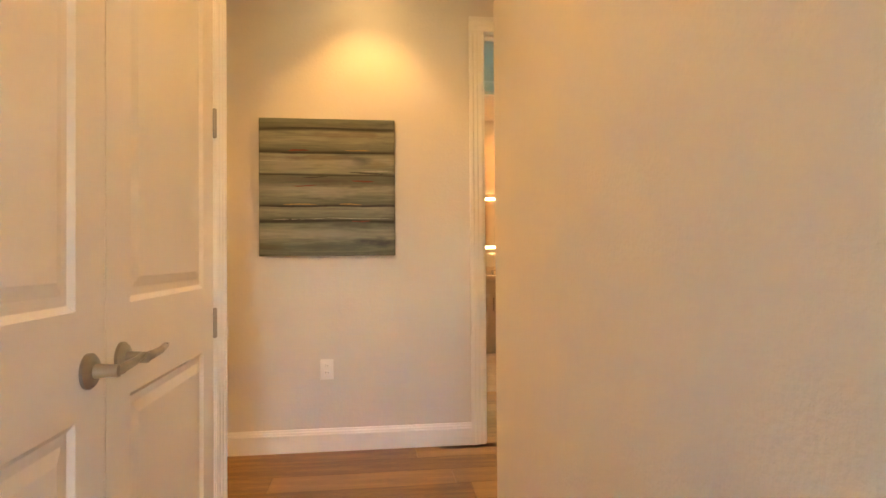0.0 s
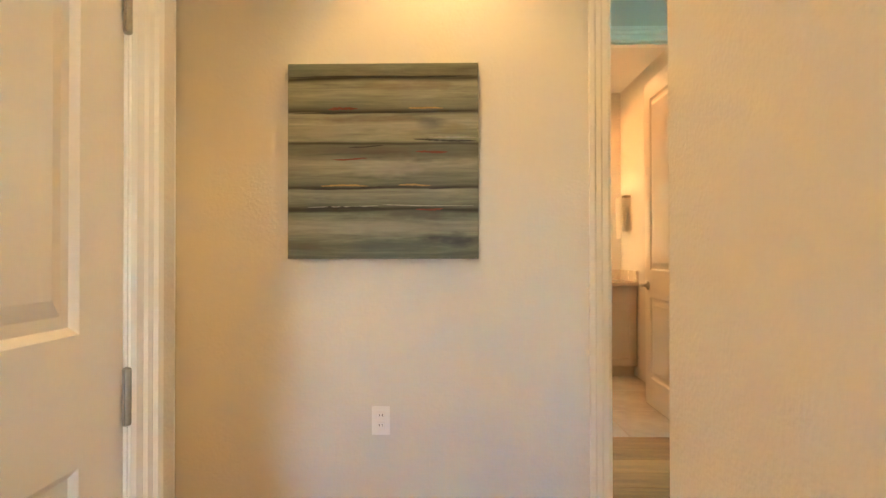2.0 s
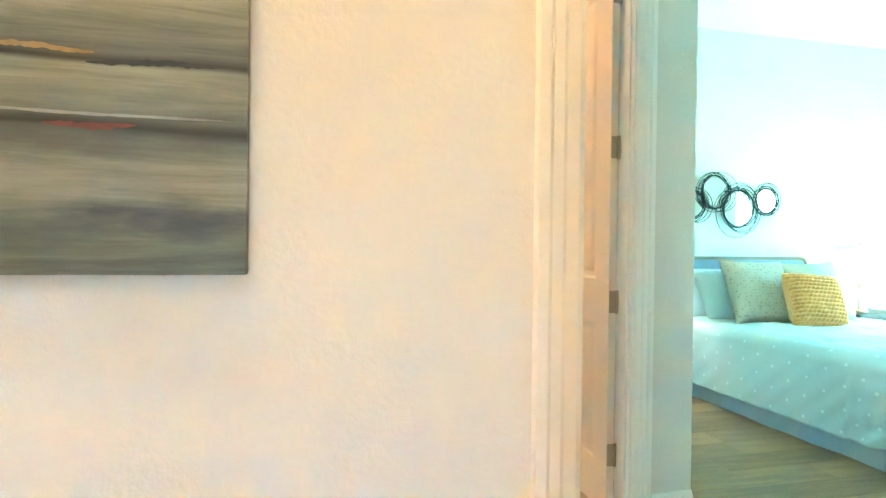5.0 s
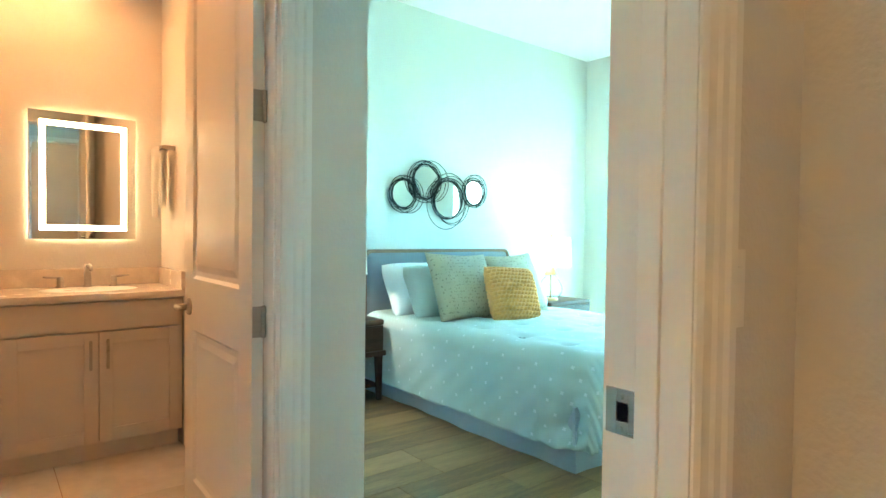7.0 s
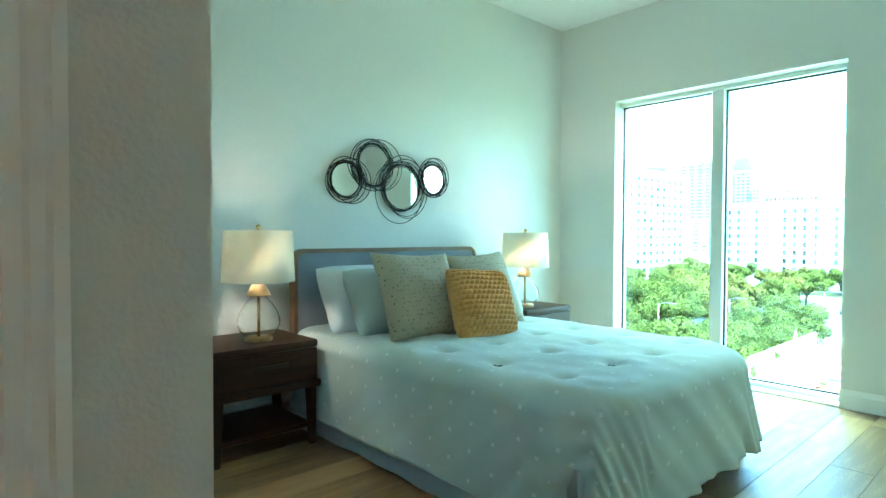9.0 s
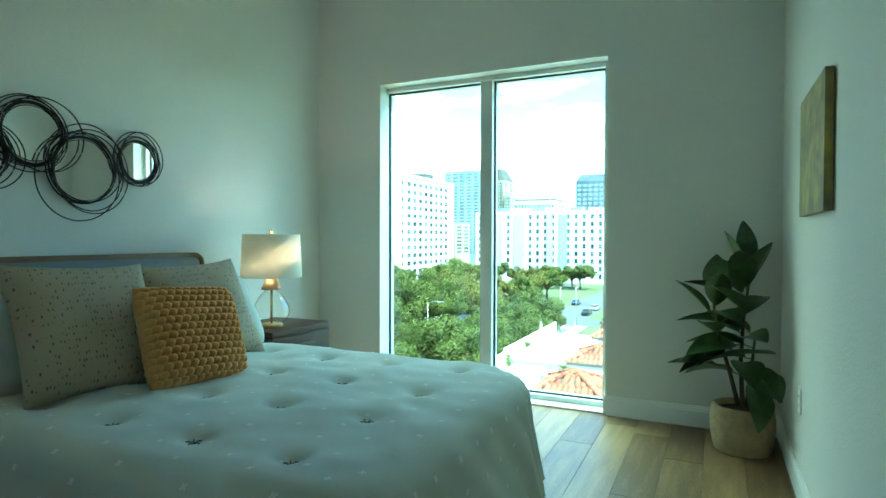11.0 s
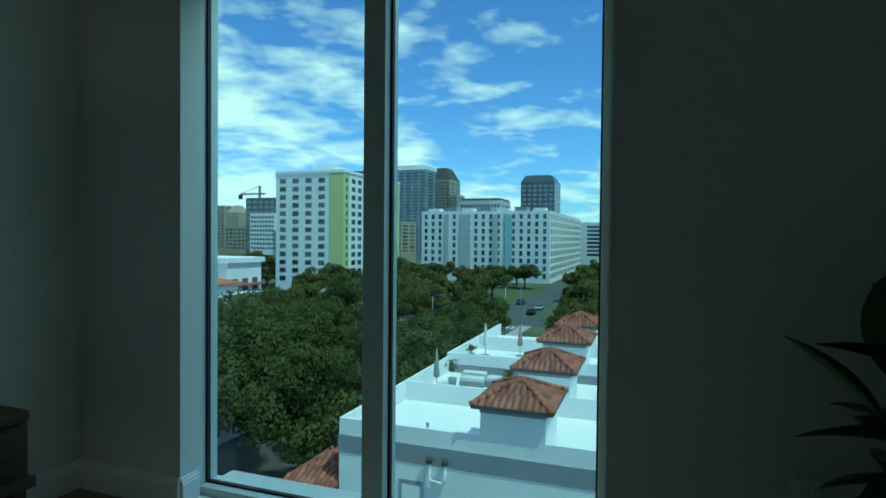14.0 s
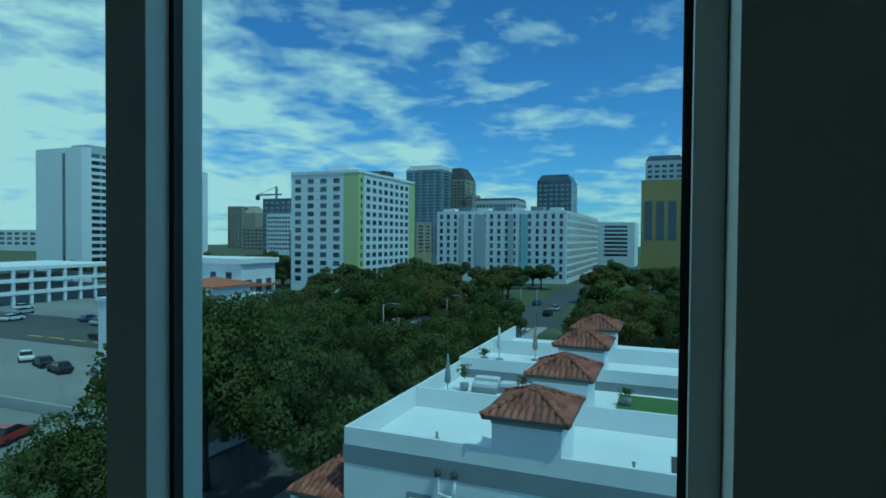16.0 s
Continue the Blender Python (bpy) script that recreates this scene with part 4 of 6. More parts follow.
def skirt():
    th = thing("bed_skirt", (3.745, 5.85, 0), "pale blue-white pleated bed skirt reaching the floor", "bed skirt")
    bm = bmesh.new()
    hx, hy = 0.752, 1.02
    pts = []
    for k in range(241):
        s = k / 240 * (2 * hx + 4 * hy)
        if s < 2 * hy:
            p, o = Vector((-hx, hy - s)), Vector((-1, 0))
        elif s < 2 * hy + 2 * hx:
            p, o = Vector((-hx + s - 2 * hy, -hy)), Vector((0, -1))
        else:
            p, o = Vector((hx, -hy + s - 2 * hy - 2 * hx)), Vector((1, 0))
        pts.append((p, o, s))
    rows = []
    for zf in (0.0, 0.33, 0.66, 1.0):
        rows.append([bm.verts.new((p.x + o.x * a, p.y + o.y * a, 0.004 + 0.33 * zf)) for p, o, s in pts for a in [(0.006 * math.sin(s * 17) + 0.008 * math.sin(s * 5.3 + 1)) * (1 - zf) - 0.02 * zf]])
    for a, b in zip(rows, rows[1:]):
        for k in range(240):
            bm.faces.new((a[k], a[k + 1], b[k + 1], b[k]))
    bmesh.ops.solidify(bm, geom=bm.faces[:], thickness=0.004)
    part("skirt_cloth", bm, SKIRT, th)


skirt()
CM_HX, CM_HY, CM_R, CM_DROP = 0.735, 1.03, 0.28, 0.48
TUFTS = [(tx, ty) for ty in (0.30, -0.05, -0.40, -0.75) for tx in (-0.54, -0.18, 0.18, 0.54)]


def comforter_point(u, v):
    """Place on the comforter from flat cloth coordinates (0, 0 at its middle; +v to the head)."""
    ex, ey = CM_HX - CM_R, CM_HY - CM_R
    cx, cy = max(-ex, min(ex, u)), max(-ey, min(CM_HY, v))
    dx, dy = u - cx, v - cy
    d = math.hypot(dx, dy)
    if d > 1e-6:
        reach = CM_R + CM_DROP + 0.04
        d *= reach / min(reach / max(1e-6, abs(dx) / d), reach / max(1e-6, abs(dy) / d))
    z = TOPZ
    if d < 1e-6:
        x, y, drop, nx_, ny_ = u, v, 0.0, 0.0, 0.0
    else:
        q_ = math.hypot(dx, dy)
        nx_, ny_ = dx / q_, dy / q_
        bend = 0.10
        flat = CM_R - bend * 0.6
        if d < flat:
            out, drop = d, 0.0
        else:
            a = min((d - flat) / bend, math.pi / 2 * 0.96)
            out = flat + bend * math.sin(a)
            drop = bend * (1 - math.cos(a)) + max(0.0, d - flat - bend * math.pi / 2 * 0.96)
        drop *= 0.918
        x, y = cx + nx_ * out, cy + ny_ * out
    k = drop / CM_DROP
    ang = math.atan2(dy, dx) if d > 1e-6 else 0.0
    s = u * 1.0 + v * 1.0 + ang * 0.55
    foot = max(0.0, min(1.0, (-v - 0.55) / 0.5))
    fold = k * (0.004 + 0.014 * foot) * math.sin(s * 11 + 1.3 * math.sin(3 * s)) + k * (0.003 + 0.009 * foot) * math.sin(s * 33 + 2 + 1.5 * math.sin(2.3 * s))
    flare = 0.03 * k + fold
    corner = max(0.0, abs(nx_ * ny_) * 2) if d > 1e-6 else 0.0
    flare += corner * k * (0.02 + 0.03 * math.sin(ang * 13))
    x, y = x + nx_ * flare, y + ny_ * flare
    if drop < 0.02:
        puff = 0.012 * noise.noise(Vector((u * 3.1, v * 3.1, 0))) + 0.006 * noise.noise(Vector((u * 9, v * 9, 2)))
        for tx, ty in TUFTS:
            q = math.hypot(u - tx, v - ty)
            puff += -0.026 * math.exp(-(q / 0.045) ** 2) + 0.004 * math.exp(-((q - 0.13) / 0.07) ** 2)
        z += puff * (1 - drop / 0.02)
    z -= drop
    z += 0.003 * k * math.sin(s * 6)
    return Vector((x, y, z))


def comforter():
    th = thing("comforter", (3.745, 5.81, 0), "sage-blue tufted cotton comforter with small white stitched crosses", "comforter")
    bm = bmesh.new()
    nu, nv = 150, 160
    U, V0, V1 = CM_HX + CM_DROP + 0.04, -(CM_HY + CM_DROP + 0.04), CM_HY
    g = [[bm.verts.new(comforter_point(-U + 2 * U * i / nu, V0 + (V1 - V0) * j / nv)) for j in range(nv + 1)] for i in range(nu + 1)]
    for i in range(nu):
        for j in range(nv):
            bm.faces.new((g[i][j], g[i + 1][j], g[i + 1][j + 1], g[i][j + 1]))
    ob = part("comforter_cloth", bm, COMF, th)
    sm = ob.modifiers.new("thickness", "SOLIDIFY"); sm.thickness = 0.012; sm.offset = -1
    # stitched crosses, each two short threads laid on the cloth
    bm = bmesh.new()
    rnd = random.Random(4)
    for a in range(-9, 10):
        for b in range(-11, 9):
            u, v = a * 0.135 + (0.067 if b % 2 else 0) + rnd.uniform(-.012, .012), b * 0.125 + 0.02
            if abs(u) > U - 0.03 or v < V0 + 0.03 or v > V1 - 0.05:
                continue
            p = comforter_point(u, v)
            e = 0.01
            pu, pv = (comforter_point(u + e, v) - p), (comforter_point(u, v + e) - p)
            if pu.length < 1e-4 or pv.length < 1e-4:
                continue
            n_ = pu.cross(pv)
            if n_.length < 1e-9:
                continue
            n_.normalize(); pu.normalize(); pv = n_.cross(pu)
            for sgn in (1, -1):
                d = (pu * sgn + pv).normalized() * 0.0105
                w = n_.cross(d).normalized() * 0.0036
                o = p + n_ * 0.0025
                bm.faces.new([bm.verts.new(q) for q in (o - d - w, o + d - w, o + d + w, o - d + w)])
    part("stitching", bm, STITCH, th, "white stitched crosses", kind="stuff", round_=False)
    for tx, ty in TUFTS:
        b2 = bmesh.new()
        p = comforter_point(tx, ty)
        for k in range(5):
            a = k * 1.3 + tx
            tube(b2, [p, p + Vector((0.012 * math.cos(a), 0.012 * math.sin(a), 0.008)), p + Vector((0.028 * math.cos(a), 0.028 * math.sin(a), 0.005))], 0.003, 0.002, 5)
        part("tuft", b2, YARN, th, "grey yarn tuft")


comforter()


def pillow_mesh(w, h, t, pinch=0.10, n=40, knit=0.0, seed=0, soft=0.0):
    """A stuffed pillow standing in the xz plane, its foot at z=0; thickness along y."""
    bm = bmesh.new()
    sheets = []
    for s in (1, -1):
        g = []
        for i in range(n + 1):
            row = []
            for j in range(n + 1):
                a, b = 2 * i / n - 1, 2 * j / n - 1
                f = max(0.0, (1 - a ** 4) * (1 - b ** 4)) ** 0.55
                px = a * (w / 2) * (1 - pinch * (1 - b * b) * a * a - soft * b ** 6)
                pz = b * (h / 2) * (1 - pinch * (1 - a * a) * b * b - soft * a ** 6)
                y = s * (t / 2) * f * (1 + 0.10 * noise.noise(Vector((a * 2 + seed, b * 2, s))))
                if knit and f > 0.05:
                    row_i = math.floor(b * 7)
                    fx, fz = (a * 6.5 + 0.5 * (row_i % 2)) % 1.0 * 2 - 1, (b * 7) % 1.0 * 2 - 1
                    y += s * knit * min(1.0, f * 1.6) * math.sqrt(max(0.0, 1 - 0.85 * fx * fx - 0.85 * fz * fz))
                row.append(bm.verts.new((px, y, h / 2 + pz)))
            g.append(row)
        sheets.append(g)
        for i in range(n):
            for j in range(n):
                q = (g[i][j], g[i + 1][j], g[i + 1][j + 1], g[i][j + 1])
                bm.faces.new(q if s < 0 else q[::-1])
    bmesh.ops.remove_doubles(bm, verts=bm.verts[:], dist=0.0004)
    return bm


def dotted(name, base, spot, scale, stretch):
    m = material(name, base, 0.9, var=0.10, scale=6, fine=200, bump=0.03, bump_scale=220)
    n, l = m.node_tree.nodes, m.node_tree.links
    b = n["Principled BSDF"]
    src = b.inputs["Base Color"].links[0].from_socket
    t = n.new("ShaderNodeTexCoord"); mp = n.new("ShaderNodeMapping"); mp.inputs["Scale"].default_value = stretch; mp.inputs["Location"].default_value = (0, 0.5 / scale, 0)
    l.new(t.outputs["Object"], mp.inputs[0])
    v = n.new("ShaderNodeTexVoronoi"); v.inputs["Scale"].default_value = scale; v.inputs["Randomness"].default_value = 0.35
    l.new(mp.outputs[0], v.inputs["Vector"])
    r = n.new("ShaderNodeMapRange"); r.inputs[1].default_value, r.inputs[2].default_value, r.inputs[3].default_value, r.inputs[4].default_value = 0.22, 0.36, 1.0, 0.0
    l.new(v.outputs["Distance"], r.inputs[0])
    mx = n.new("ShaderNodeMix"); mx.data_type = "RGBA"; mx.inputs[7].default_value = (*spot, 1)
    l.new(r.outputs[0], mx.inputs[0]); l.new(src, mx.inputs[6]); l.new(mx.outputs[2], b.inputs["Base Color"])
    return m


SPECK = dotted("speckled_beige_weave", (0.47, 0.39, 0.28), (0.13, 0.11, 0.08), 66, (1.25, 0.0, 0.62))


def pillow(name, label, w, h, t, mat, x, y, z, lean, turn, knit=0.0, n=40, seed=0, roll=0, pinch=0.10, soft=0.0):
    ob = part(name, pillow_mesh(w, h, t, pinch=pinch, knit=knit, n=n, seed=seed, soft=soft), mat)
    ob.matrix_world = Matrix.Translation((x, y, z)) @ Euler((radians(-lean), radians(roll), radians(turn))).to_matrix().to_4x4()
    return tagged(ob, label, "pillow", "pillows on the bed")


PZ = TOPZ - 0.02
for i, x in enumerate((3.40, 4.14)):
    pillow("sleeping_pillow", "plain white cotton sleeping pillow", 0.68, 0.45, 0.24, PILW, x - 0.02, 6.52, PZ, 30, 0, seed=i, pinch=0.05, soft=0.05)
    pillow("sleeping_pillow", "sage cotton sleeping pillow", 0.66, 0.44, 0.22, SAGE, x + 0.03, 6.33, PZ, 30, -2, seed=3 + i, pinch=0.06, soft=0.05)
pillow("throw_pillow", "large beige throw pillow with rows of dark specks", 0.55, 0.54, 0.17, SPECK, 3.42, 6.10, PZ, 27, -4, seed=7, roll=2)
pillow("throw_pillow", "large beige throw pillow with rows of dark specks", 0.55, 0.52, 0.17, SPECK, 4.02, 6.16, PZ, 26, -3, seed=8, roll=-2)
pillow("knit_pillow", "mustard yellow chunky-knit throw pillow", 0.43, 0.42, 0.15, MUST, 3.68, 5.90, PZ, 25, -8, knit=0.024, n=150, seed=9, roll=4, pinch=0.04, soft=0.03)

# ---- nightstands and lamps ----


def nightstand(x, label):
    th = thing("nightstand", (x, 6.745, 0), label, "nightstand", "nightstands beside the bed")
    w, d, h = 0.58, 0.49, 0.588
    # front is towards -y
    part("top", boxes((-w / 2, -d / 2, h - 0.045, w / 2, d / 2, h), bevel=0.022), WALNUT, th)
    part("body", boxes((-w / 2 + 0.003, -d / 2 + 0.008, h - 0.225, w / 2 - 0.003, d / 2 - 0.005, h - 0.0455), bevel=0.012), WALNUT, th)
    dr = part("drawer_front", boxes((-w / 2 + 0.035, -d / 2, h - 0.205, w / 2 - 0.035, -d / 2 + 0.0078, h - 0.055), bevel=0.005), WALNUT, th)
    part("handle", boxes((-0.10, -d / 2 - 0.02, h - 0.125, 0.10, -d / 2 - 0.006, h - 0.105), (-0.09, -d / 2 - 0.008, h - 0.122, -0.075, -d / 2 + 0.002, h - 0.108), (0.075, -d / 2 - 0.008, h - 0.122, 0.09, -d / 2 + 0.002, h - 0.108), bevel=0.003), WALNUT_D, dr, "dark wooden pull")
    part("lip", boxes((-w / 2 - 0.012, -d / 2 - 0.008, h - 0.262, w / 2 + 0.012, d / 2 - 0.003, h - 0.226), bevel=0.008), WALNUT, th)
    part("shelf", boxes((-w / 2 + 0.035, -d / 2 + 0.03, 0.10, w / 2 - 0.035, d / 2 - 0.01, 0.125), bevel=0.004), WALNUT, th)
    for sx in (-1, 1):
        for sy in (-1, 1):
            bm = bmesh.new()
            a, b = 0.024, 0.017
            px, py = sx * (w / 2 - 0.03), sy * (d / 2 - 0.035)
            top = [bm.verts.new((px + i * a, py + j * a, h - 0.262)) for i, j in ((-1, -1), (1, -1), (1, 1), (-1, 1))]
            bot = [bm.verts.new((px + sx * 0.008 + i * b, py + j * b, 0.0)) for i, j in ((-1, -1), (1, -1), (1, 1), (-1, 1))]
            for k in range(4):
                bm.faces.new((bot[k], bot[(k + 1) % 4], top[(k + 1) % 4], top[k]))
            bm.faces.new(top); bm.faces.new(bot[::-1])
            bmesh.ops.bevel(bm, geom=bm.edges[:], offset=0.004, segments=2, affect="EDGES")
            part("leg", bm, WALNUT, th)
    return th


WALNUT_D = material("dark_walnut_pull", (0.035, 0.018, 0.012), 0.4, var=0.3)
nightstand(2.645, "dark walnut nightstand with one drawer and an open shelf")
nightstand(5.035, "dark walnut nightstand with one drawer by the window wall")


def table_lamp(x, y):
    th = thing("table_lamp", (x, y, 0.5885), "lit clear glass table lamp with wooden collar and drum shade", "lamp", "bedside table lamps")
    bm = bmesh.new()
    lathe(bm, [(0.0001, 0.0), (0.07, 0.0), (0.072, 0.004), (0.072, 0.018), (0.066, 0.024), (0.0001, 0.024)], 40)
    part("base", bm, ASHWOOD, th, "light wooden base")
    bm = bmesh.new()
    prof = [(0.068, 0.025), (0.095, 0.045), (0.113, 0.080), (0.114, 0.115), (0.102, 0.155), (0.078, 0.195), (0.052, 0.225), (0.038, 0.242)]
    lathe(bm, prof + [(r - 0.003, z) for r, z in prof[::-1]], 48)
    bmesh.ops.recalc_face_normals(bm, faces=bm.faces[:])
    g = part("glass_body", bm, LAMPGL, th, "clear glass body")
    g.visible_shadow = False
    bm = bmesh.new()
    lathe(bm, [(0.0001, 0.2425), (0.062, 0.2425), (0.063, 0.25), (0.030, 0.315), (0.0001, 0.318)], 32)
    part("collar", bm, ASHWOOD, th, "light wooden cone collar")
    bm = bmesh.new()
    tube(bm, [(0, 0, 0.02), (0, 0, 0.245)], 0.008, steps=12)
    tube(bm, [(0, 0, 0.31), (0, 0, 0.606)], 0.005, steps=10)
    part("rod", bm, SATIN, th, "brass rod")
    bm = bmesh.new()
    z0, z1, r0, r1 = 0.322, 0.598, 0.193, 0.180
    lathe(bm, [(r0, z0), (r1, z1), (r1 - 0.004, z1), (r0 - 0.004, z0), (r0, z0)], 64)
    part("shade", bm, SHADE, th, "white linen drum shade")
    bm = bmesh.new()
    for k in range(3):
        a = 2 * math.pi * k / 3
        tube(bm, [(0, 0, 0.585), (r1 * 0.98 * math.cos(a), r1 * 0.98 * math.sin(a), 0.585)], 0.002, steps=6)
    part("shade_spider", bm, SATIN, th)
    bm = bmesh.new()
    bmesh.ops.create_uvsphere(bm, u_segments=16, v_segments=10, radius=0.013, matrix=Matrix.Translation((0, 0, 0.618)))
    part("finial", bm, SATIN, th, "brass ball finial")
    bm = bmesh.new()
    bmesh.ops.create_uvsphere(bm, u_segments=14, v_segments=10, radius=0.026, matrix=Matrix.Translation((0.0, 0, 0.47)))
    bl = part("bulb", bm, glow("bulb_glow", (1.0, 0.80, 0.52), 0.9), th, "glowing bulb")
    bl.visible_shadow = False


for x, y in LAMP_SPOTS:
    table_lamp(x, y)
def let_through(m, tint, share):
    """Thin cloth or leaf: some light passes to the other side."""
    nt = m.node_tree
    tl = nt.nodes.new("ShaderNodeBsdfTranslucent"); tl.inputs[0].default_value = (*tint, 1)
    mxs = nt.nodes.new("ShaderNodeMixShader"); mxs.inputs[0].default_value = share
    nt.links.new(nt.nodes["Principled BSDF"].outputs[0], mxs.inputs[1]); nt.links.new(tl.outputs[0], mxs.inputs[2])
    nt.links.new(mxs.outputs[0], nt.nodes["Material Output"].inputs[0])


let_through(SHADE, (0.85, 0.81, 0.68), 0.42)

# ---- ring mirrors over the bed ----


def ring_mirrors():
    th = thing("ring_mirror_cluster", (3.85, 7.048, 1.58), "wall piece of four round mirrors in tangled black wire rings", "mirror")
    rnd = random.Random(11)
    for cx, cz, r in ((3.455, 1.54, 0.113), (3.69, 1.66, 0.133), (3.94, 1.51, 0.158), (4.245, 1.592, 0.105)):
        x, z = cx - 3.85, cz - 1.58
        bm = bmesh.new()
        lathe(bm, [(0.0001, 0.018), (r - 0.004, 0.018), (r, 0.014), (r, 0.004), (0.0001, 0.004)], 48)
        bmesh.ops.rotate(bm, verts=bm.verts[:], matrix=Matrix.Rotation(radians(90), 3, "X"))
        part("round_mirror", bm, MIRROR, th, "round mirror", loc=(x, 0, z))
        for k in range(7):
            a = rnd.uniform(0, 2 * math.pi)
            rr = r * (1.02 + 0.055 * k) + 0.004
            off = 0.0 if k == 0 else r * rnd.uniform(0.03, 0.065) * k
            ox, oz = off * math.cos(a), off * math.sin(a)
            e = 1 + rnd.uniform(-0.05, 0.05)
            bm = bmesh.new()
            y = -0.014 - 0.004 * k
            tube(bm, [(ox + rr * e * math.cos(2 * math.pi * q / 56), y + 0.006 * math.sin(2 * math.pi * q / 56 + a), oz + rr / e * math.sin(2 * math.pi * q / 56)) for q in range(56)], 0.0032 if k else 0.006, steps=6, closed=True)
            part("wire_ring", bm, WIRE, th, "black wire ring", loc=(x, 0, z))
    return th


ring_mirrors()

# ---- plant ----


def leaf_mesh(L, W, droop):
    bm = bmesh.new()
    n = 10
    rows = []
    for i in range(n + 1):
        s = i / n
        wd = W * math.sin(math.pi * min(1, s * 0.97 + 0.02)) ** 0.75 * (1 - 0.25 * s) * 0.5
        z = -droop * s * s * L
        rows.append([bm.verts.new((s * L, q * wd, z + abs(q) ** 1.3 * wd * 0.35)) for q in (-1, -0.6, -0.25, 0, 0.25, 0.6, 1)])
    for a, b in zip(rows, rows[1:]):
        for k in range(6):
            bm.faces.new((a[k], a[k + 1], b[k + 1], b[k]))
    bmesh.ops.remove_doubles(bm, verts=bm.verts[:], dist=0.0005)
    bmesh.ops.solidify(bm, geom=bm.faces[:], thickness=0.0015)
    return bm


def potted_plant(x, y):
    th = thing("rubber_plant", (x, y, 0), "tall green rubber plant with broad glossy leaves in a wicker pot", "plant")
    bm = bmesh.new()
    prof = []
    for k in range(23):
        z = 0.25 * k / 22
        r = 0.125 + 0.035 * math.sin(math.pi * (0.12 + 0.62 * k / 22)) + (0.004 if k % 2 else 0)
        prof.append((r, z))
    lathe(bm, [(0.0001, 0.0)] + prof + [(prof[-1][0] - 0.012, 0.252), (prof[-1][0] - 0.016, 0.215)], 48)
    part("wicker_pot", bm, BASKET, th, "beige wicker pot")
    bm = bmesh.new()
    lathe(bm, [(0.0001, 0.225), (0.06, 0.224), (0.134, 0.218)], 24)
    part("soil", bm, SOIL, th)
    rnd = random.Random(21)
    stems = [[(0.0, 0.0, 0.24), (0.02, 0.01, 0.5), (0.0, 0.0, 0.72), (0.03, -0.03, 0.96)], [(0.02, 0.02, 0.24), (-0.04, 0.07, 0.45), (-0.06, 0.13, 0.66), (-0.05, 0.15, 0.80)], [(-0.02, -0.02, 0.24), (0.03, -0.04, 0.42), (0.05, -0.06, 0.62)]]
    for s in stems:
        part("stem", tube(bmesh.new(), s, 0.013, 0.006, 8), STEM, th)
    shapes = []
    for L, W, d in ((0.28, 0.165, 0.28), (0.26, 0.15, 0.10), (0.28, 0.18, 0.36), (0.26, 0.125, -0.05)):
        b2 = leaf_mesh(L, W, d)
        smooth(b2)
        me = bpy.data.meshes.new("leaf"); b2.to_mesh(me); b2.free(); me.materials.append(LEAF)
        shapes.append(me)
    # stem, height along it, heading, lift above level, shape
    spots = []
    for k in range(18):
        spots.append((0, 0.22 + 0.78 * k / 17, 137.5 * k + 70, 4 + 66 * (k / 17) ** 1.6, 3 if k > 15 else (2 if k < 6 else k % 2)))
    for k in range(8):
        spots.append((1, 0.35 + 0.65 * k / 7, 137.5 * k + 95, 6 + 64 * (k / 7) ** 1.5, 1))
    for k in range(5):
        spots.append((2, 0.4 + 0.6 * k / 4, 137.5 * k + 200, -14 + 45 * k / 4, 2))
    for si, s, head, lift, sh in spots:
        pts = [Vector(p) for p in stems[si]]
        q = s * (len(pts) - 1); i = min(int(q), len(pts) - 2)
        p = pts[i].lerp(pts[i + 1], q - i)
        head = radians(head + rnd.uniform(-18, 18))
        # leaves against the walls turn back into the room
        dirx, diry = math.cos(head), math.sin(head)
        if x + p.x + 0.32 * dirx > WX - 0.03:
            dirx = -abs(dirx) * 0.5
        if y + p.y + 0.32 * diry < 3.75:
            diry = abs(diry) * 0.5
        head = math.atan2(diry, dirx)
        el = radians(lift + rnd.uniform(-8, 8))
        d = Vector((math.cos(head) * math.cos(el), math.sin(head) * math.cos(el), math.sin(el)))
        e = p + d * 0.05
        part("leaf_stalk", tube(bmesh.new(), [p, e], 0.004, 0.003, 6), LEAFSTALK, th)
        lf = new("leaf", shapes[sh])
        lf.parent = th
        lf.matrix_local = Matrix.Translation(e) @ Euler((radians(rnd.uniform(-25, 25)), -el, head)).to_matrix().to_4x4()
    return th


LEAFSTALK = material("green_stalk", (0.10, 0.16, 0.05), 0.5, var=0.2)
potted_plant(5.60, 3.93)

# ---- picture on the side wall ----
sp = thing("framed_picture", (4.62, 3.722, 1.50), "small canvas in yellow and grey on the side wall", "picture", turn=180)
part("canvas", boxes((-0.30, -0.03, -0.24, 0.30, -0.002, 0.24), bevel=0.003), material("yellow_grey_paint", (0.20, 0.20, 0.18), 0.6, var=0.6, scale=5, fine=18, second=(0.55, 0.40, 0.10), bump=0.01), sp)

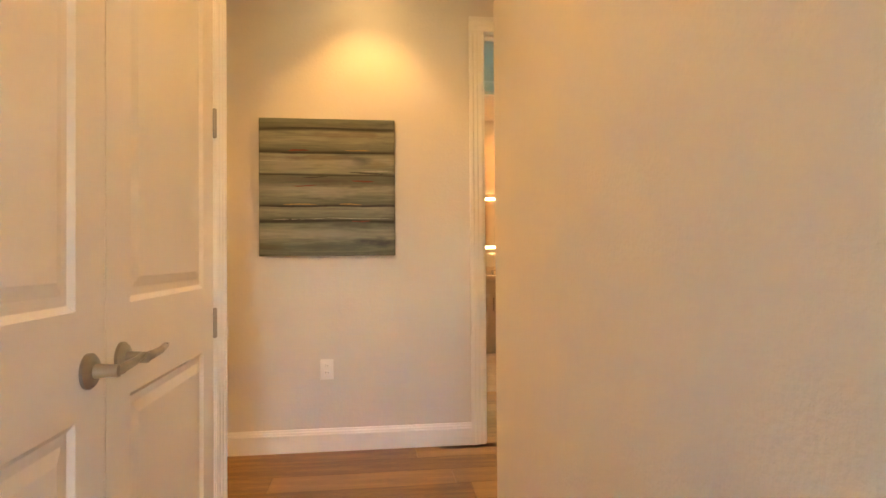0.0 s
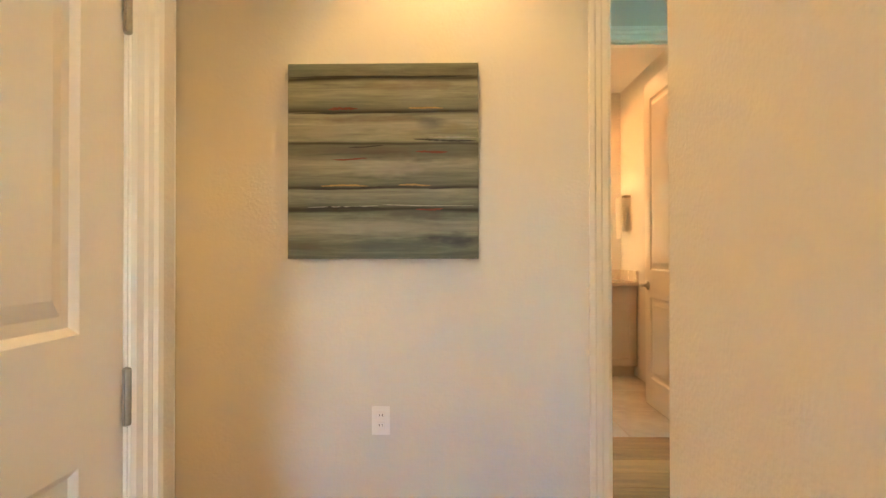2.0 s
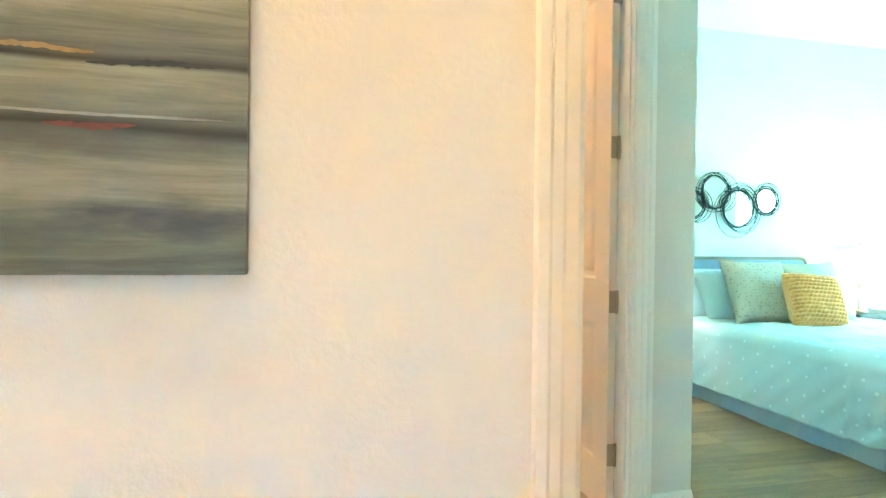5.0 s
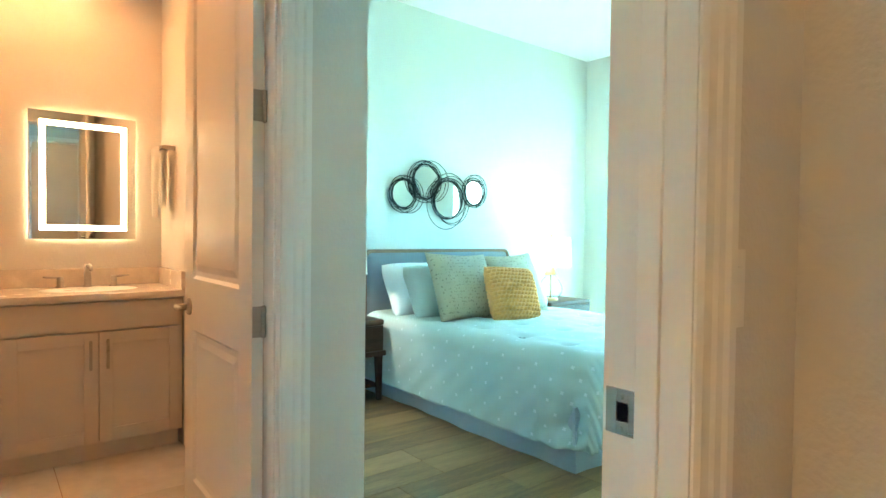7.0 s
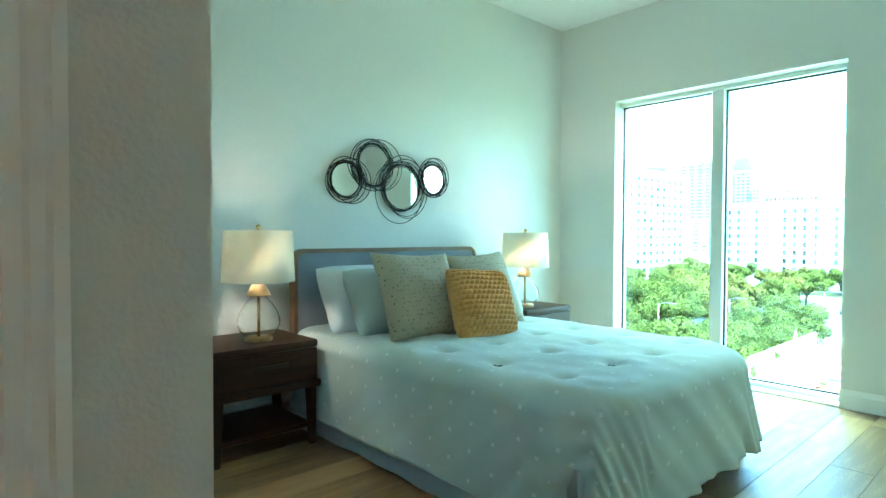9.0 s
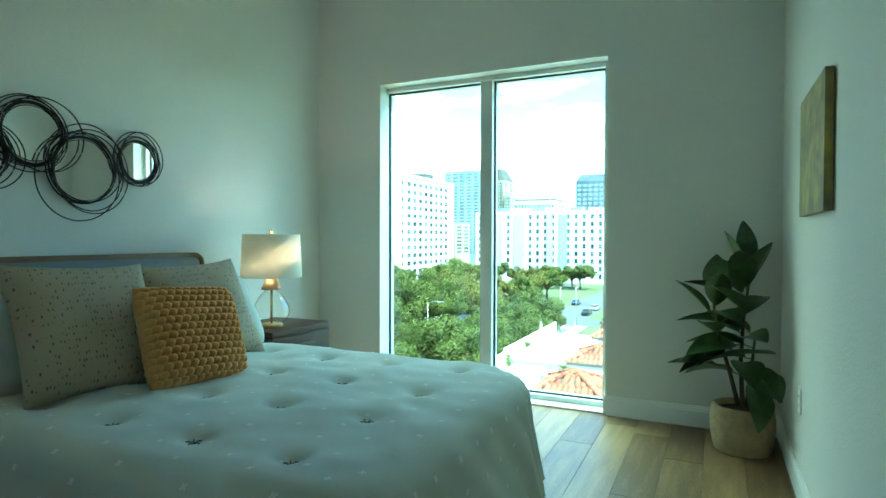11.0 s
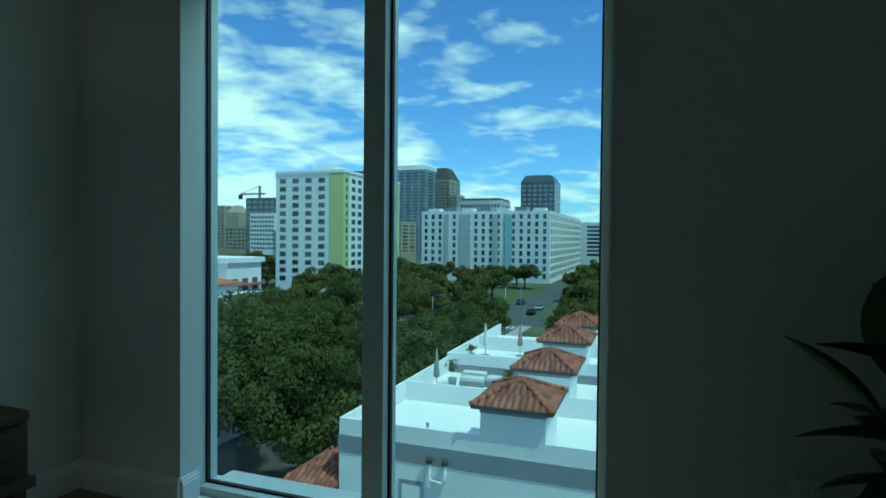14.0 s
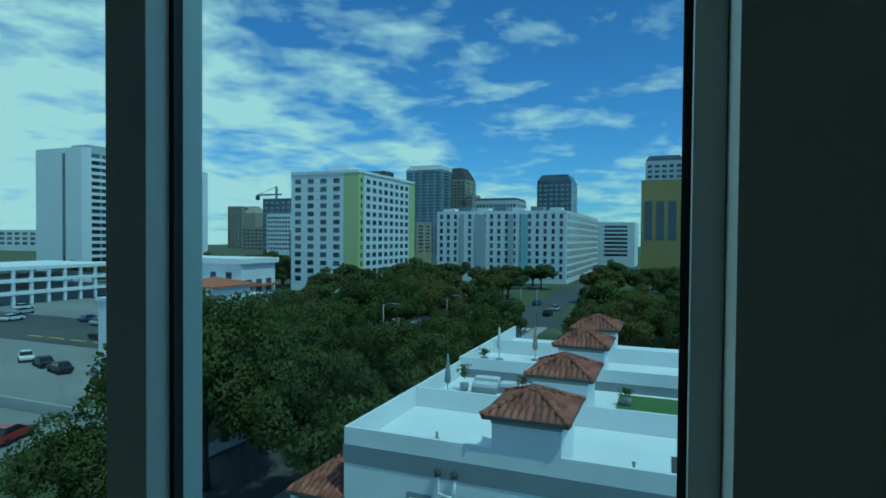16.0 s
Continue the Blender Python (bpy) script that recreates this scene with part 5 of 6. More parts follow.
# ---- outside ----
GZ = -17.0
STUCCO = material("white_stucco", (0.74, 0.75, 0.74), 0.85, var=0.06, scale=0.6, fine=8, bump=0.02, bump_scale=12)
DECKW = material("white_roof_membrane", (0.80, 0.80, 0.78), 0.8, var=0.06, scale=0.5, fine=6, bump=0.01, bump_scale=10)
GREYBAND = material("grey_stucco_band", (0.24, 0.26, 0.28), 0.85, var=0.08, scale=0.6, fine=8, bump=0.02, bump_scale=12)
CLAY = material("clay_roof_tile", (0.30, 0.075, 0.045), 0.85, var=0.35, scale=1.2, fine=9, second=(0.44, 0.14, 0.085), bump=0.03, bump_scale=25, island=0.35)
GRASSM = material("lawn_grass", (0.055, 0.085, 0.03), 0.95, var=0.4, scale=0.15, fine=3, bump=0.05, bump_scale=4, second=(0.12, 0.14, 0.06))
TURF = material("roof_turf", (0.07, 0.15, 0.035), 0.95, var=0.3, scale=2, fine=30, bump=0.05, bump_scale=40)
ASPH = material("asphalt", (0.065, 0.066, 0.068), 0.9, var=0.25, scale=0.08, fine=1.5, bump=0.01, bump_scale=8, second=(0.11, 0.11, 0.11))
LOT = material("worn_lot_concrete", (0.20, 0.20, 0.19), 0.9, var=0.2, scale=0.06, fine=1.0, second=(0.31, 0.305, 0.29))
WALK = material("pavement_concrete", (0.36, 0.355, 0.34), 0.9, var=0.12, scale=0.3, fine=3)
PAINTL = material("road_marking", (0.6, 0.59, 0.52), 0.8, var=0.15, scale=2)
YELLOWK = material("yellow_kerb_paint", (0.55, 0.38, 0.06), 0.8, var=0.2, scale=2)
BARK = material("oak_bark", (0.075, 0.062, 0.05), 0.95, var=0.4, scale=1, fine=9, bump=0.1, bump_scale=14)
OAKLEAF = material("oak_leaves", (0.066, 0.084, 0.026), 0.9, var=0.3, scale=0.25, fine=3, second=(0.135, 0.158, 0.056), bump=0, island=0.16, spec=0.1)
OLIVELEAF = material("dry_oak_leaves", (0.098, 0.092, 0.030), 0.9, var=0.3, scale=0.25, fine=3, second=(0.18, 0.165, 0.060), bump=0, island=0.16, spec=0.1)
WINDK = material("far_window_glass", (0.030, 0.045, 0.055), 0.15, var=0.4, scale=0.3, bump=0, piece=0.5, second=(0.10, 0.13, 0.15))
TOWW = material("painted_concrete_white", (0.77, 0.78, 0.77), 0.85, var=0.06, scale=0.05, fine=1.0)
TOWY = material("painted_concrete_lime", (0.52, 0.56, 0.25), 0.85, var=0.06, scale=0.05, fine=1.0)
TOWG = material("pale_grey_concrete", (0.44, 0.47, 0.48), 0.85, var=0.08, scale=0.05, fine=1.0)
TOWD = material("dark_glass_curtain", (0.055, 0.075, 0.095), 0.25, var=0.3, scale=0.08, fine=0.6, second=(0.12, 0.15, 0.18))
TOWB = material("blue_glass_curtain", (0.15, 0.22, 0.27), 0.3, var=0.25, scale=0.1, fine=0.8, second=(0.28, 0.36, 0.41))
TAN = material("tan_stone", (0.34, 0.29, 0.21), 0.85, var=0.12, scale=0.06, fine=1.0)
GOLD = material("gold_facade", (0.33, 0.25, 0.085), 0.6, var=0.12, scale=0.06, fine=1.0)
ROOFDK = material("dark_roof", (0.07, 0.065, 0.06), 0.8, var=0.2, scale=0.2)
TEALP = material("teal_facade_paint", (0.30, 0.52, 0.52), 0.85, var=0.06, scale=0.1)
STEEL = material("galvanised_steel", (0.30, 0.31, 0.32), 0.5, var=0.15, metal=0.5)
RUBBER = material("tyre_rubber", (0.02, 0.02, 0.02), 0.85, var=0.2)
CARGL = material("car_glass", (0.02, 0.025, 0.03), 0.1, var=0.2, bump=0)

let_through(OAKLEAF, (0.13, 0.18, 0.04), 0.35)
let_through(OLIVELEAF, (0.16, 0.16, 0.04), 0.35)

tagged(part("ground", boxes((-60, -700, GZ - 1, 1500, 900, GZ)), GRASSM, round_=False), "flat city ground with grass reaching the horizon", "ground", kind="structure")
tagged(part("road", boxes((8, 30.0, GZ, 420, 39.5, GZ + 0.03), (122, -120, GZ + 0.004, 132, 260, GZ + 0.034)), ASPH, round_=False), "grey asphalt street between the trees", "road", kind="structure")
tagged(part("pavement", boxes((8, 27.6, GZ, 121, 29.99, GZ + 0.16), (8, 39.51, GZ, 121, 41.8, GZ + 0.16)), WALK, round_=False), "raised concrete pavement along the street", "pavement", kind="structure")
tagged(part("parking_lot", boxes((26, 55, GZ, 121, 170, GZ + 0.025)), LOT, round_=False), "pale worn parking lot", "parking lot", kind="structure")
tagged(part("lot_aisle", boxes((70, 56, GZ, 92, 168, GZ + 0.04)), ASPH, round_=False), "dark asphalt strip across the lot", "road", kind="structure")
bm = bmesh.new()
for k in range(8):
    box(bm, 116.5, 30.6 + 1.1 * k, GZ + 0.03, 120, 31.2 + 1.1 * k, GZ + 0.042)
tagged(part("crosswalk", bm, PAINTL, round_=False), "worn white crosswalk stripes", "crosswalk", kind="structure")
for k in range(6):
    tagged(part("parking_kerb", boxes((73, 80 + 5.5 * k, GZ + 0.04, 73.4, 83.6 + 5.5 * k, GZ + 0.22), bevel=0.04), YELLOWK), "yellow concrete parking kerb", "kerb", "parking kerbs")
tagged(part("lot_wall", boxes((44, 56, GZ, 44.3, 118, GZ + 1.2), bevel=0.03), WALK), "low pale boundary wall of the lot", "wall")

# ---- townhouses ----


def hip_tiles(hx, hy, rise):
    """Barrel tiles in courses on a square hip roof, as one mesh; middle at the origin, eaves at z=0."""
    bm = bmesh.new()
    step, course = 0.26, 0.34
    for face in range(4):
        a, b = (hx, hy) if face % 2 == 0 else (hy, hx)
        run = b
        L = math.hypot(run, rise)
        rot = Matrix.Rotation(radians(90 * face), 4, "Z")
        nc = int(L / course)
        for c in range(nc):
            s0, s1 = c / nc, (c + 1.12) / nc
            half = a * (1 - s0)
            n = int(2 * half / step)
            for i in range(n):
                x = -half + (i + 0.5) * 2 * half / n
                if abs(x) > a * (1 - (s0 + s1) / 2) + 0.05:
                    continue
                y0, z0, y1, z1 = -run * (1 - s0), rise * s0 + 0.05, -run * (1 - min(1, s1)), rise * min(1, s1) + 0.012
                w = 0.12
                prof = [(-w, -0.03), (-w * 0.7, 0.035), (0, 0.06), (w * 0.7, 0.035), (w, -0.03)]
                p0 = [bm.verts.new(rot @ Vector((x + u, y0, z0 + v))) for u, v in prof]
                p1 = [bm.verts.new(rot @ Vector((x + u * 0.85, y1, z1 + v))) for u, v in prof]
                for k in range(4):
                    bm.faces.new((p0[k], p0[k + 1], p1[k + 1], p1[k]))
                bm.faces.new(p0[::-1])
    return bm


def hip_base(hx, hy, rise):
    bm = bmesh.new()
    q = [bm.verts.new(v) for v in ((-hx, -hy, 0), (hx, -hy, 0), (hx, hy, 0), (-hx, hy, 0))]
    e = [bm.verts.new((v.co.x, v.co.y, -0.14)) for v in q]
    t = bm.verts.new((0, 0, rise))
    for k in range(4):
        j = (k + 1) % 4
        bm.faces.new((q[k], q[j], t)); bm.faces.new((e[k], e[j], q[j], q[k]))
    bm.faces.new(e[::-1])
    return bm


UX = [26.7, 33.9, 41.2, 48.5, 55.8]
YL, YR = 17.75, -2.5
DECK = -8.05


def parapet(bm, x0, y0, x1, y1, z0, z1, t=0.16):
    box(bm, min(x0, x1) - (t / 2 if x0 == x1 else 0), min(y0, y1) - (t / 2 if y0 == y1 else 0), z0, max(x0, x1) + (t / 2 if x0 == x1 else 0), max(y0, y1) + (t / 2 if y0 == y1 else 0), z1, 0.015, 1)


for i in range(4):
    x0, x1 = UX[i], UX[i + 1]
    up = (0.0, 0.0, 0.25, 0.25)[i]
    th = thing("townhouse", (0, 0, 0), "white stucco townhouse with walled roof deck and tiled tower", "house", "row of townhouses")
    part("wall", boxes((x0, YR, GZ, x1 - 0.01, YL, DECK - 0.05 + up)), STUCCO, th, round_=False)
    part("roof_deck", boxes((x0 + 0.17, YR + 0.1, DECK - 0.049 + up, x1 - 0.02, YL - 0.1, DECK + up)), DECKW, th, "white roof deck", round_=False)
    bm = bmesh.new(); parapet(bm, x0 + 0.08, YR, x0 + 0.08, YL, DECK - 0.05 + up, -7.0 + up); part("parapet", bm, STUCCO, th)
    for y in (YL - 0.08, YR + 0.08):
        bm = bmesh.new(); parapet(bm, x0 + 0.165, y, x1 - 0.01, y, DECK - 0.05 + up, -7.0 + up); part("parapet", bm, STUCCO, th)
    if i in (0, 2):
        part("grey_band", boxes((x0 - 0.03, YR - 0.03, -8.55 + up, x0 - 0.002, YL + 0.03, -7.75 + up)), GREYBAND, th, "grey painted band", round_=False)
    part("grey_band", boxes((x0 - 0.002, YL + 0.002, -8.55 + up, x1 - 0.02, YL + 0.03, -7.75 + up)), GREYBAND, th, "grey painted band", round_=False)
    # stair tower
    cy, hy = 9.78, 1.35
    part("tower_wall", boxes((x0 - 0.005, cy - hy, DECK - 0.6 + up, x0 + 3.0, cy + hy, -5.75 + up)), STUCCO, th, round_=False)
    part("tower_band", boxes((x0 - 0.03, cy - hy - 0.03, -6.02 + up, x0 + 3.02, cy + hy + 0.03, -5.82 + up)), GREYBAND, th, round_=False)
    rf = part("roof", hip_base(1.85, 1.68, 0.78), ROOFDK, th, round_=False, loc=(x0 + 1.55, cy, -5.68 + up))
    part("roof_tiles", hip_tiles(1.85, 1.68, 0.80), CLAY, rf, "terracotta barrel tiles", kind="stuff")
    for sx, sy in ((-1, -1), (1, -1), (1, 1), (-1, 1)):
        bm = bmesh.new()
        a, b = Vector((sx * 1.87, sy * 1.70, 0.05)), Vector((0, 0, 0.86))
        for k in range(7):
            p, q = a.lerp(b, k / 7), a.lerp(b, (k + 1.15) / 7)
            tube(bm, [p, q], 0.13, 0.10, 8)
        part("ridge_tiles", bm, CLAY, rf, "terracotta ridge tiles")
    for y in (14.2, 3.6):
        win = part("window", boxes((x0 - 0.06, y - 0.55, -11.2, x0 - 0.002, y + 0.55, -9.3), bevel=0.01), GREYBAND, th, "window with a grey surround")
        part("pane", boxes((x0 - 0.064, y - 0.42, -11.05, x0 - 0.061, y + 0.42, -9.5)), STUCCO if i == 0 else WINDK, win)
# side porch roof on the street side
pr = thing("porch_roof", (28.5, YL + 1.4, -10.1), "tiled porch roof on the townhouse's street side", "roof")
part("roof_base", hip_base(2.2, 1.35, 0.75), ROOFDK, pr, round_=False)
part("roof_tiles", hip_tiles(2.2, 1.35, 0.77), CLAY, pr, "terracotta barrel tiles", kind="stuff")
for sx in (-1.9, 1.9):
    part("post", boxes((sx - 0.14, 0.95, GZ + 10.1, sx + 0.14, 1.22, -0.14), bevel=0.02), STUCCO, pr)
pr2 = copy_thing(pr, pose(39.0, YL + 1.4, -9.6))


def parasol(x, y, z, mat, label):
    th = thing("closed_parasol", (x, y, z), label, "parasol")
    part("pole", tube(bmesh.new(), [(0, 0, 0), (0, 0, 2.5)], 0.03, steps=8), STEEL, th)
    bm = bmesh.new()
    lathe(bm, [(0.05, 0.75), (0.20, 0.85), (0.17, 1.25), (0.10, 1.9), (0.05, 2.35), (0.0001, 2.42)], 10)
    part("canopy", bm, mat, th)
    bm = bmesh.new(); lathe(bm, [(0.0001, 0), (0.3, 0), (0.3, 0.08), (0.05, 0.12)], 14); part("base", bm, GREYBAND, th)


PARG = material("grey_green_canvas", (0.20, 0.27, 0.26), 0.9, var=0.1)
PARW = material("white_canvas", (0.62, 0.63, 0.62), 0.9, var=0.08)
PARR = material("rose_canvas", (0.36, 0.22, 0.19), 0.9, var=0.1)
parasol(36.4, 16.7, DECK, PARG, "closed grey-green parasol on the roof deck")
parasol(46.2, 16.4, DECK + 0.25, PARW, "closed white parasol on the roof deck")
parasol(47.0, 13.9, DECK + 0.25, PARR, "closed rose-coloured parasol on the roof deck")


def shrub_pot(x, y, z, h, mat, label):
    th = thing("potted_shrub", (x, y, z), label, "plant")
    bm = bmesh.new(); lathe(bm, [(0.0001, 0), (0.22, 0), (0.28, 0.45), (0.25, 0.46), (0.0001, 0.42)], 16); part("pot", bm, GREYBAND, th)
    rnd = random.Random(int(x * 10)); bm = bmesh.new()
    for k in range(70):
        a, r, zz = rnd.uniform(0, 6.28), rnd.uniform(0, 0.4), rnd.uniform(0.3, 1) * h
        p = Vector((r * math.cos(a), r * math.sin(a), 0.4 + zz)); d = Vector((rnd.uniform(-1, 1), rnd.uniform(-1, 1), rnd.uniform(0.2, 1))).normalized() * 0.22
        w = d.cross(Vector((0.3, 0.5, 0.2))).normalized() * 0.05
        bm.faces.new([bm.verts.new(q) for q in (p - w, p + w, p + d + w * 0.3, p + d - w * 0.3)])
    part("foliage", bm, mat, th, kind="stuff", round_=False)


shrub_pot(38.3, 12.7, DECK, 0.7, OLIVELEAF, "tall dry ornamental grass in a grey pot")
shrub_pot(38.4, 6.9, DECK, 0.5, OAKLEAF, "small green shrub in a grey pot")
shrub_pot(37.9, 16.2, DECK, 1.1, OAKLEAF, "tall green cactus-like shrub in a pot")
shrub_pot(44.5, 17.0, DECK + 0.25, 0.6, OAKLEAF, "green shrub in a grey pot on the deck")
for x, y, w, d, h in ((38.0, 14.9, 1.5, 0.8, 0.6), (38.6, 13.7, 0.9, 0.9, 0.6), (39.4, 15.2, 1.6, 0.8, 0.6)):
    th = thing("deck_sofa", (x, y, DECK), "grey outdoor sofa on the roof deck", "sofa")
    part("base", boxes((-d / 2, -w / 2, 0.0, d / 2, w / 2, h * 0.6), bevel=0.03), GREYBAND, th)
    part("cushion", boxes((-d / 2 + 0.04, -w / 2 + 0.04, h * 0.6, d / 2 - 0.04, w / 2 - 0.04, h), bevel=0.05), PARW, th)
for x, y, up in ((28.9, 3.0, 0), (30.4, 3.0, 0), (45.0, 2.5, 0.25), (40.3, 0.6, 0)):
    th = thing("air_conditioner", (x, y, DECK + up), "grey outdoor air-conditioning unit with a round fan top", "air conditioner")
    part("casing", boxes((-0.4, -0.4, 0.08, 0.4, 0.4, 1.15), bevel=0.04), STEEL, th)
    bm = bmesh.new(); lathe(bm, [(0.0001, 1.152), (0.30, 1.152), (0.33, 1.17), (0.36, 1.151)], 24); part("fan_guard", bm, RUBBER, th)
    part("foot_pad", boxes((-0.45, -0.45, 0.0, 0.45, 0.45, 0.079)), ROOFDK, th)
tagged(part("roof_mat", boxes((28.0, 2.6, DECK + 0.004, 31.4, 4.6, DECK + 0.03), bevel=0.005), ROOFDK), "dark rubber mat on the white roof", "mat")
tagged(part("roof_lawn", boxes((36.4, 1.6, DECK + 0.004, 40.6, 7.4, DECK + 0.05), bevel=0.01), TURF), "strip of green turf on the roof deck", "turf")
for x, y in ((29.6, 14.6), (29.4, 6.0)):
    th = thing("roof_vent", (x, y, DECK), "small roof vent pipe", "vent")
    bm = bmesh.new(); lathe(bm, [(0.16, 0), (0.06, 0.08), (0.06, 0.26), (0.10, 0.28), (0.0001, 0.33)], 14); part("pipe", bm, STEEL, th)
for y in (13.3, 12.6):
    th = thing("vent_hood", (26.66, y, -8.2), "grey wall-mounted vent hood with a pipe", "vent")
    bm = bmesh.new(); lathe(bm, [(0.0001, -0.16), (0.13, -0.16), (0.15, 0.0), (0.10, 0.11), (0.0001, 0.15)], 14, (-0.15, 0)); part("hood", bm, ROOFDK, th)
    part("pipe", tube(bmesh.new(), [(-0.1, 0, -0.2), (-0.1, 0, -0.9), (-0.1, -0.6 if y > 13 else 0.1, -1.0)], 0.06, steps=8), STUCCO, th)
# own building's white canopy below the window
cn = thing("canopy_roof", (12.6, 13.0, -4.7), "white flat canopy roof of the same building", "roof")
part("slab", boxes((-2.2, -2.6, 0, 2.2, 2.6, 0.25), bevel=0.03), DECKW, cn)
part("support_wall", boxes((-2.0, -2.4, GZ + 4.7, 2.0, 2.4, -0.001)), STUCCO, cn, round_=False)

# ---- distant buildings ----


def facade(th, face, at, a0, a1, z0, z1, cols, rows, ww, wh, mat=None, ledge=0.0):
    """Rows of windows on an upright face; face: 'x' (looks to -x, runs along y) or 'y' (looks to -y, runs along x)."""
    bm = bmesh.new()
    if face == "x":
        box(bm, -0.08, -ww / 2, -wh / 2, 0.0, ww / 2, wh / 2)
    else:
        box(bm, -ww / 2, -0.08, -wh / 2, ww / 2, 0.0, wh / 2)
    me = bpy.data.meshes.new("window"); bm.to_mesh(me); bm.free(); me.materials.append(mat or WINDK)
    for c in range(cols):
        for r in range(rows):
            a, z = a0 + (a1 - a0) * (c + 0.5) / cols, z0 + (z1 - z0) * (r + 0.5) / rows
            ob = new("window", me); ob.parent = th
            ob.location = (at, a, z) if face == "x" else (a, at, z)


def block(name, label, x0, x1, y0, y1, z1, mat, category="building"):
    th = thing(name, (0, 0, 0), label, category)
    part("wall", boxes((x0, y0, GZ, x1, y1, z1)), mat, th, round_=False)
    return th


E0 = Vector((5.2, 4.6, 1.19))


def up_z(d, row):
    """Height of a distant top whose sight line climbs by row (a tangent) at the distance d."""
    return 1.19 + d * row


# white tower with lime green strips
X, Y = 165.0, 97.0
ZT = up_z(X - 5, 0.128)
th = block("apartment_tower", "white apartment tower with lime green strips and rows of windows", X, X + 43, Y, Y + 25.5, ZT, TOWW)
part("parapet", boxes((X - 0.3, Y - 0.3, ZT, X + 43, Y - 0.05, ZT + 0.9), (X - 0.3, Y - 0.05, ZT, X - 0.05, Y + 25.5, ZT + 0.9)), TOWW, th, round_=False)
part("penthouse", boxes((X + 8, Y + 8, ZT, X + 20, Y + 16, ZT + 3.4)), TOWW, th, round_=False)
part("plant_room", boxes((X + 22, Y + 2, ZT, X + 29, Y + 9, ZT + 3)), ROOFDK, th, round_=False)
part("green_strip", boxes((X - 0.12, Y - 0.12, GZ, X - 0.002, Y + 5.2, ZT), (X - 0.002, Y - 0.12, GZ, X + 3.6, Y - 0.002, ZT)), TOWY, th, "lime green strip", round_=False)
part("green_strip", boxes((X + 38.0, Y - 0.12, GZ, X + 43.05, Y - 0.002, ZT)), TOWY, th, "lime green strip", round_=False)
facade(th, "x", X, Y + 5.5, Y + 25.2, GZ + 3, ZT - 1.0, 4, 13, 2.3, 1.5)
facade(th, "y", Y - 0.1, X + 0.2, X + 3.6, GZ + 3, ZT - 1.0, 1, 13, 1.0, 1.5)
facade(th, "y", Y, X + 4.5, X + 38, GZ + 3, ZT - 1.0, 8, 13, 2.4, 1.5)
# long white block
X, Y = 235.0, 43.0
ZT = up_z(X - 5, 0.049)
th = block("apartment_block", "long white apartment block with dark and teal bays", X, X + 105, Y, Y + 55.5, ZT, TOWW)
for a, w, m in ((Y + 15.5, 3.0, TEALP), (Y + 33.8, 4.2, TOWG), (Y + 21.5, 2.4, TOWG), (Y + 43.0, 1.8, TOWG)):
    part("bay", boxes((X - 0.4, a, GZ, X - 0.002, a + w, ZT - 1.5)), m, th, round_=False)
for k in range(7):
    part("roof_pavilion", boxes((X + 0.5, Y + 2 + 7.6 * k, ZT, X + 6, Y + 7 + 7.6 * k, ZT + 1.2 + 0.5 * (k % 2))), GREYBAND if k % 2 else TOWW, th, round_=False)
facade(th, "x", X, Y + 0.5, Y + 55, GZ + 1.5, ZT - 0.8, 17, 9, 1.25, 1.9)
facade(th, "y", Y, X + 1, X + 104, GZ + 1.5, ZT - 0.8, 20, 9, 2.2, 1.9)
# slab with balconies and a white end
Yb = 215.0
Xa, Xb = 158.0, 222.0
ZT = up_z(210, 0.163 * 0.92)
th = block("apartment_slab", "tall slab block with long balcony rows and white end walls", Xa + 4, Xb - 4, Yb, Yb + 26, ZT, TOWG)
part("end_wall", boxes((Xa, Yb - 2, GZ, Xa + 4, Yb + 24, ZT + 2)), TOWW, th, round_=False)
part("end_wall", boxes((Xb - 4, Yb - 2, GZ, Xb, Yb + 20, ZT - 1)), TOWW, th, round_=False)
part("window_strip", boxes((Xa - 0.1, Yb + 7, GZ, Xa - 0.002, Yb + 8.6, ZT)), WINDK, th, round_=False)
part("plant_room", boxes((Xa + 6, Yb + 3, ZT, Xa + 14, Yb + 12, ZT + 4)), TOWG, th, round_=False)
for k in range(17):
    z = GZ + 4 + (ZT - GZ - 4) * k / 17
    b_ = part("balcony", boxes((Xa + 4.05, Yb - 1.8, z, Xb - 4.05, Yb - 0.005, z + 0.25), (Xa + 4.05, Yb - 1.8, z + 0.25, Xb - 4.05, Yb - 1.6, z + 1.15)), TOWW, th, round_=False)
facade(th, "y", Yb, Xa + 5, Xb - 5, GZ + 4.6, ZT + 0.6, 12, 17, 3.4, 2.0)
# downtown towers, by their spread of sight lines at a distance


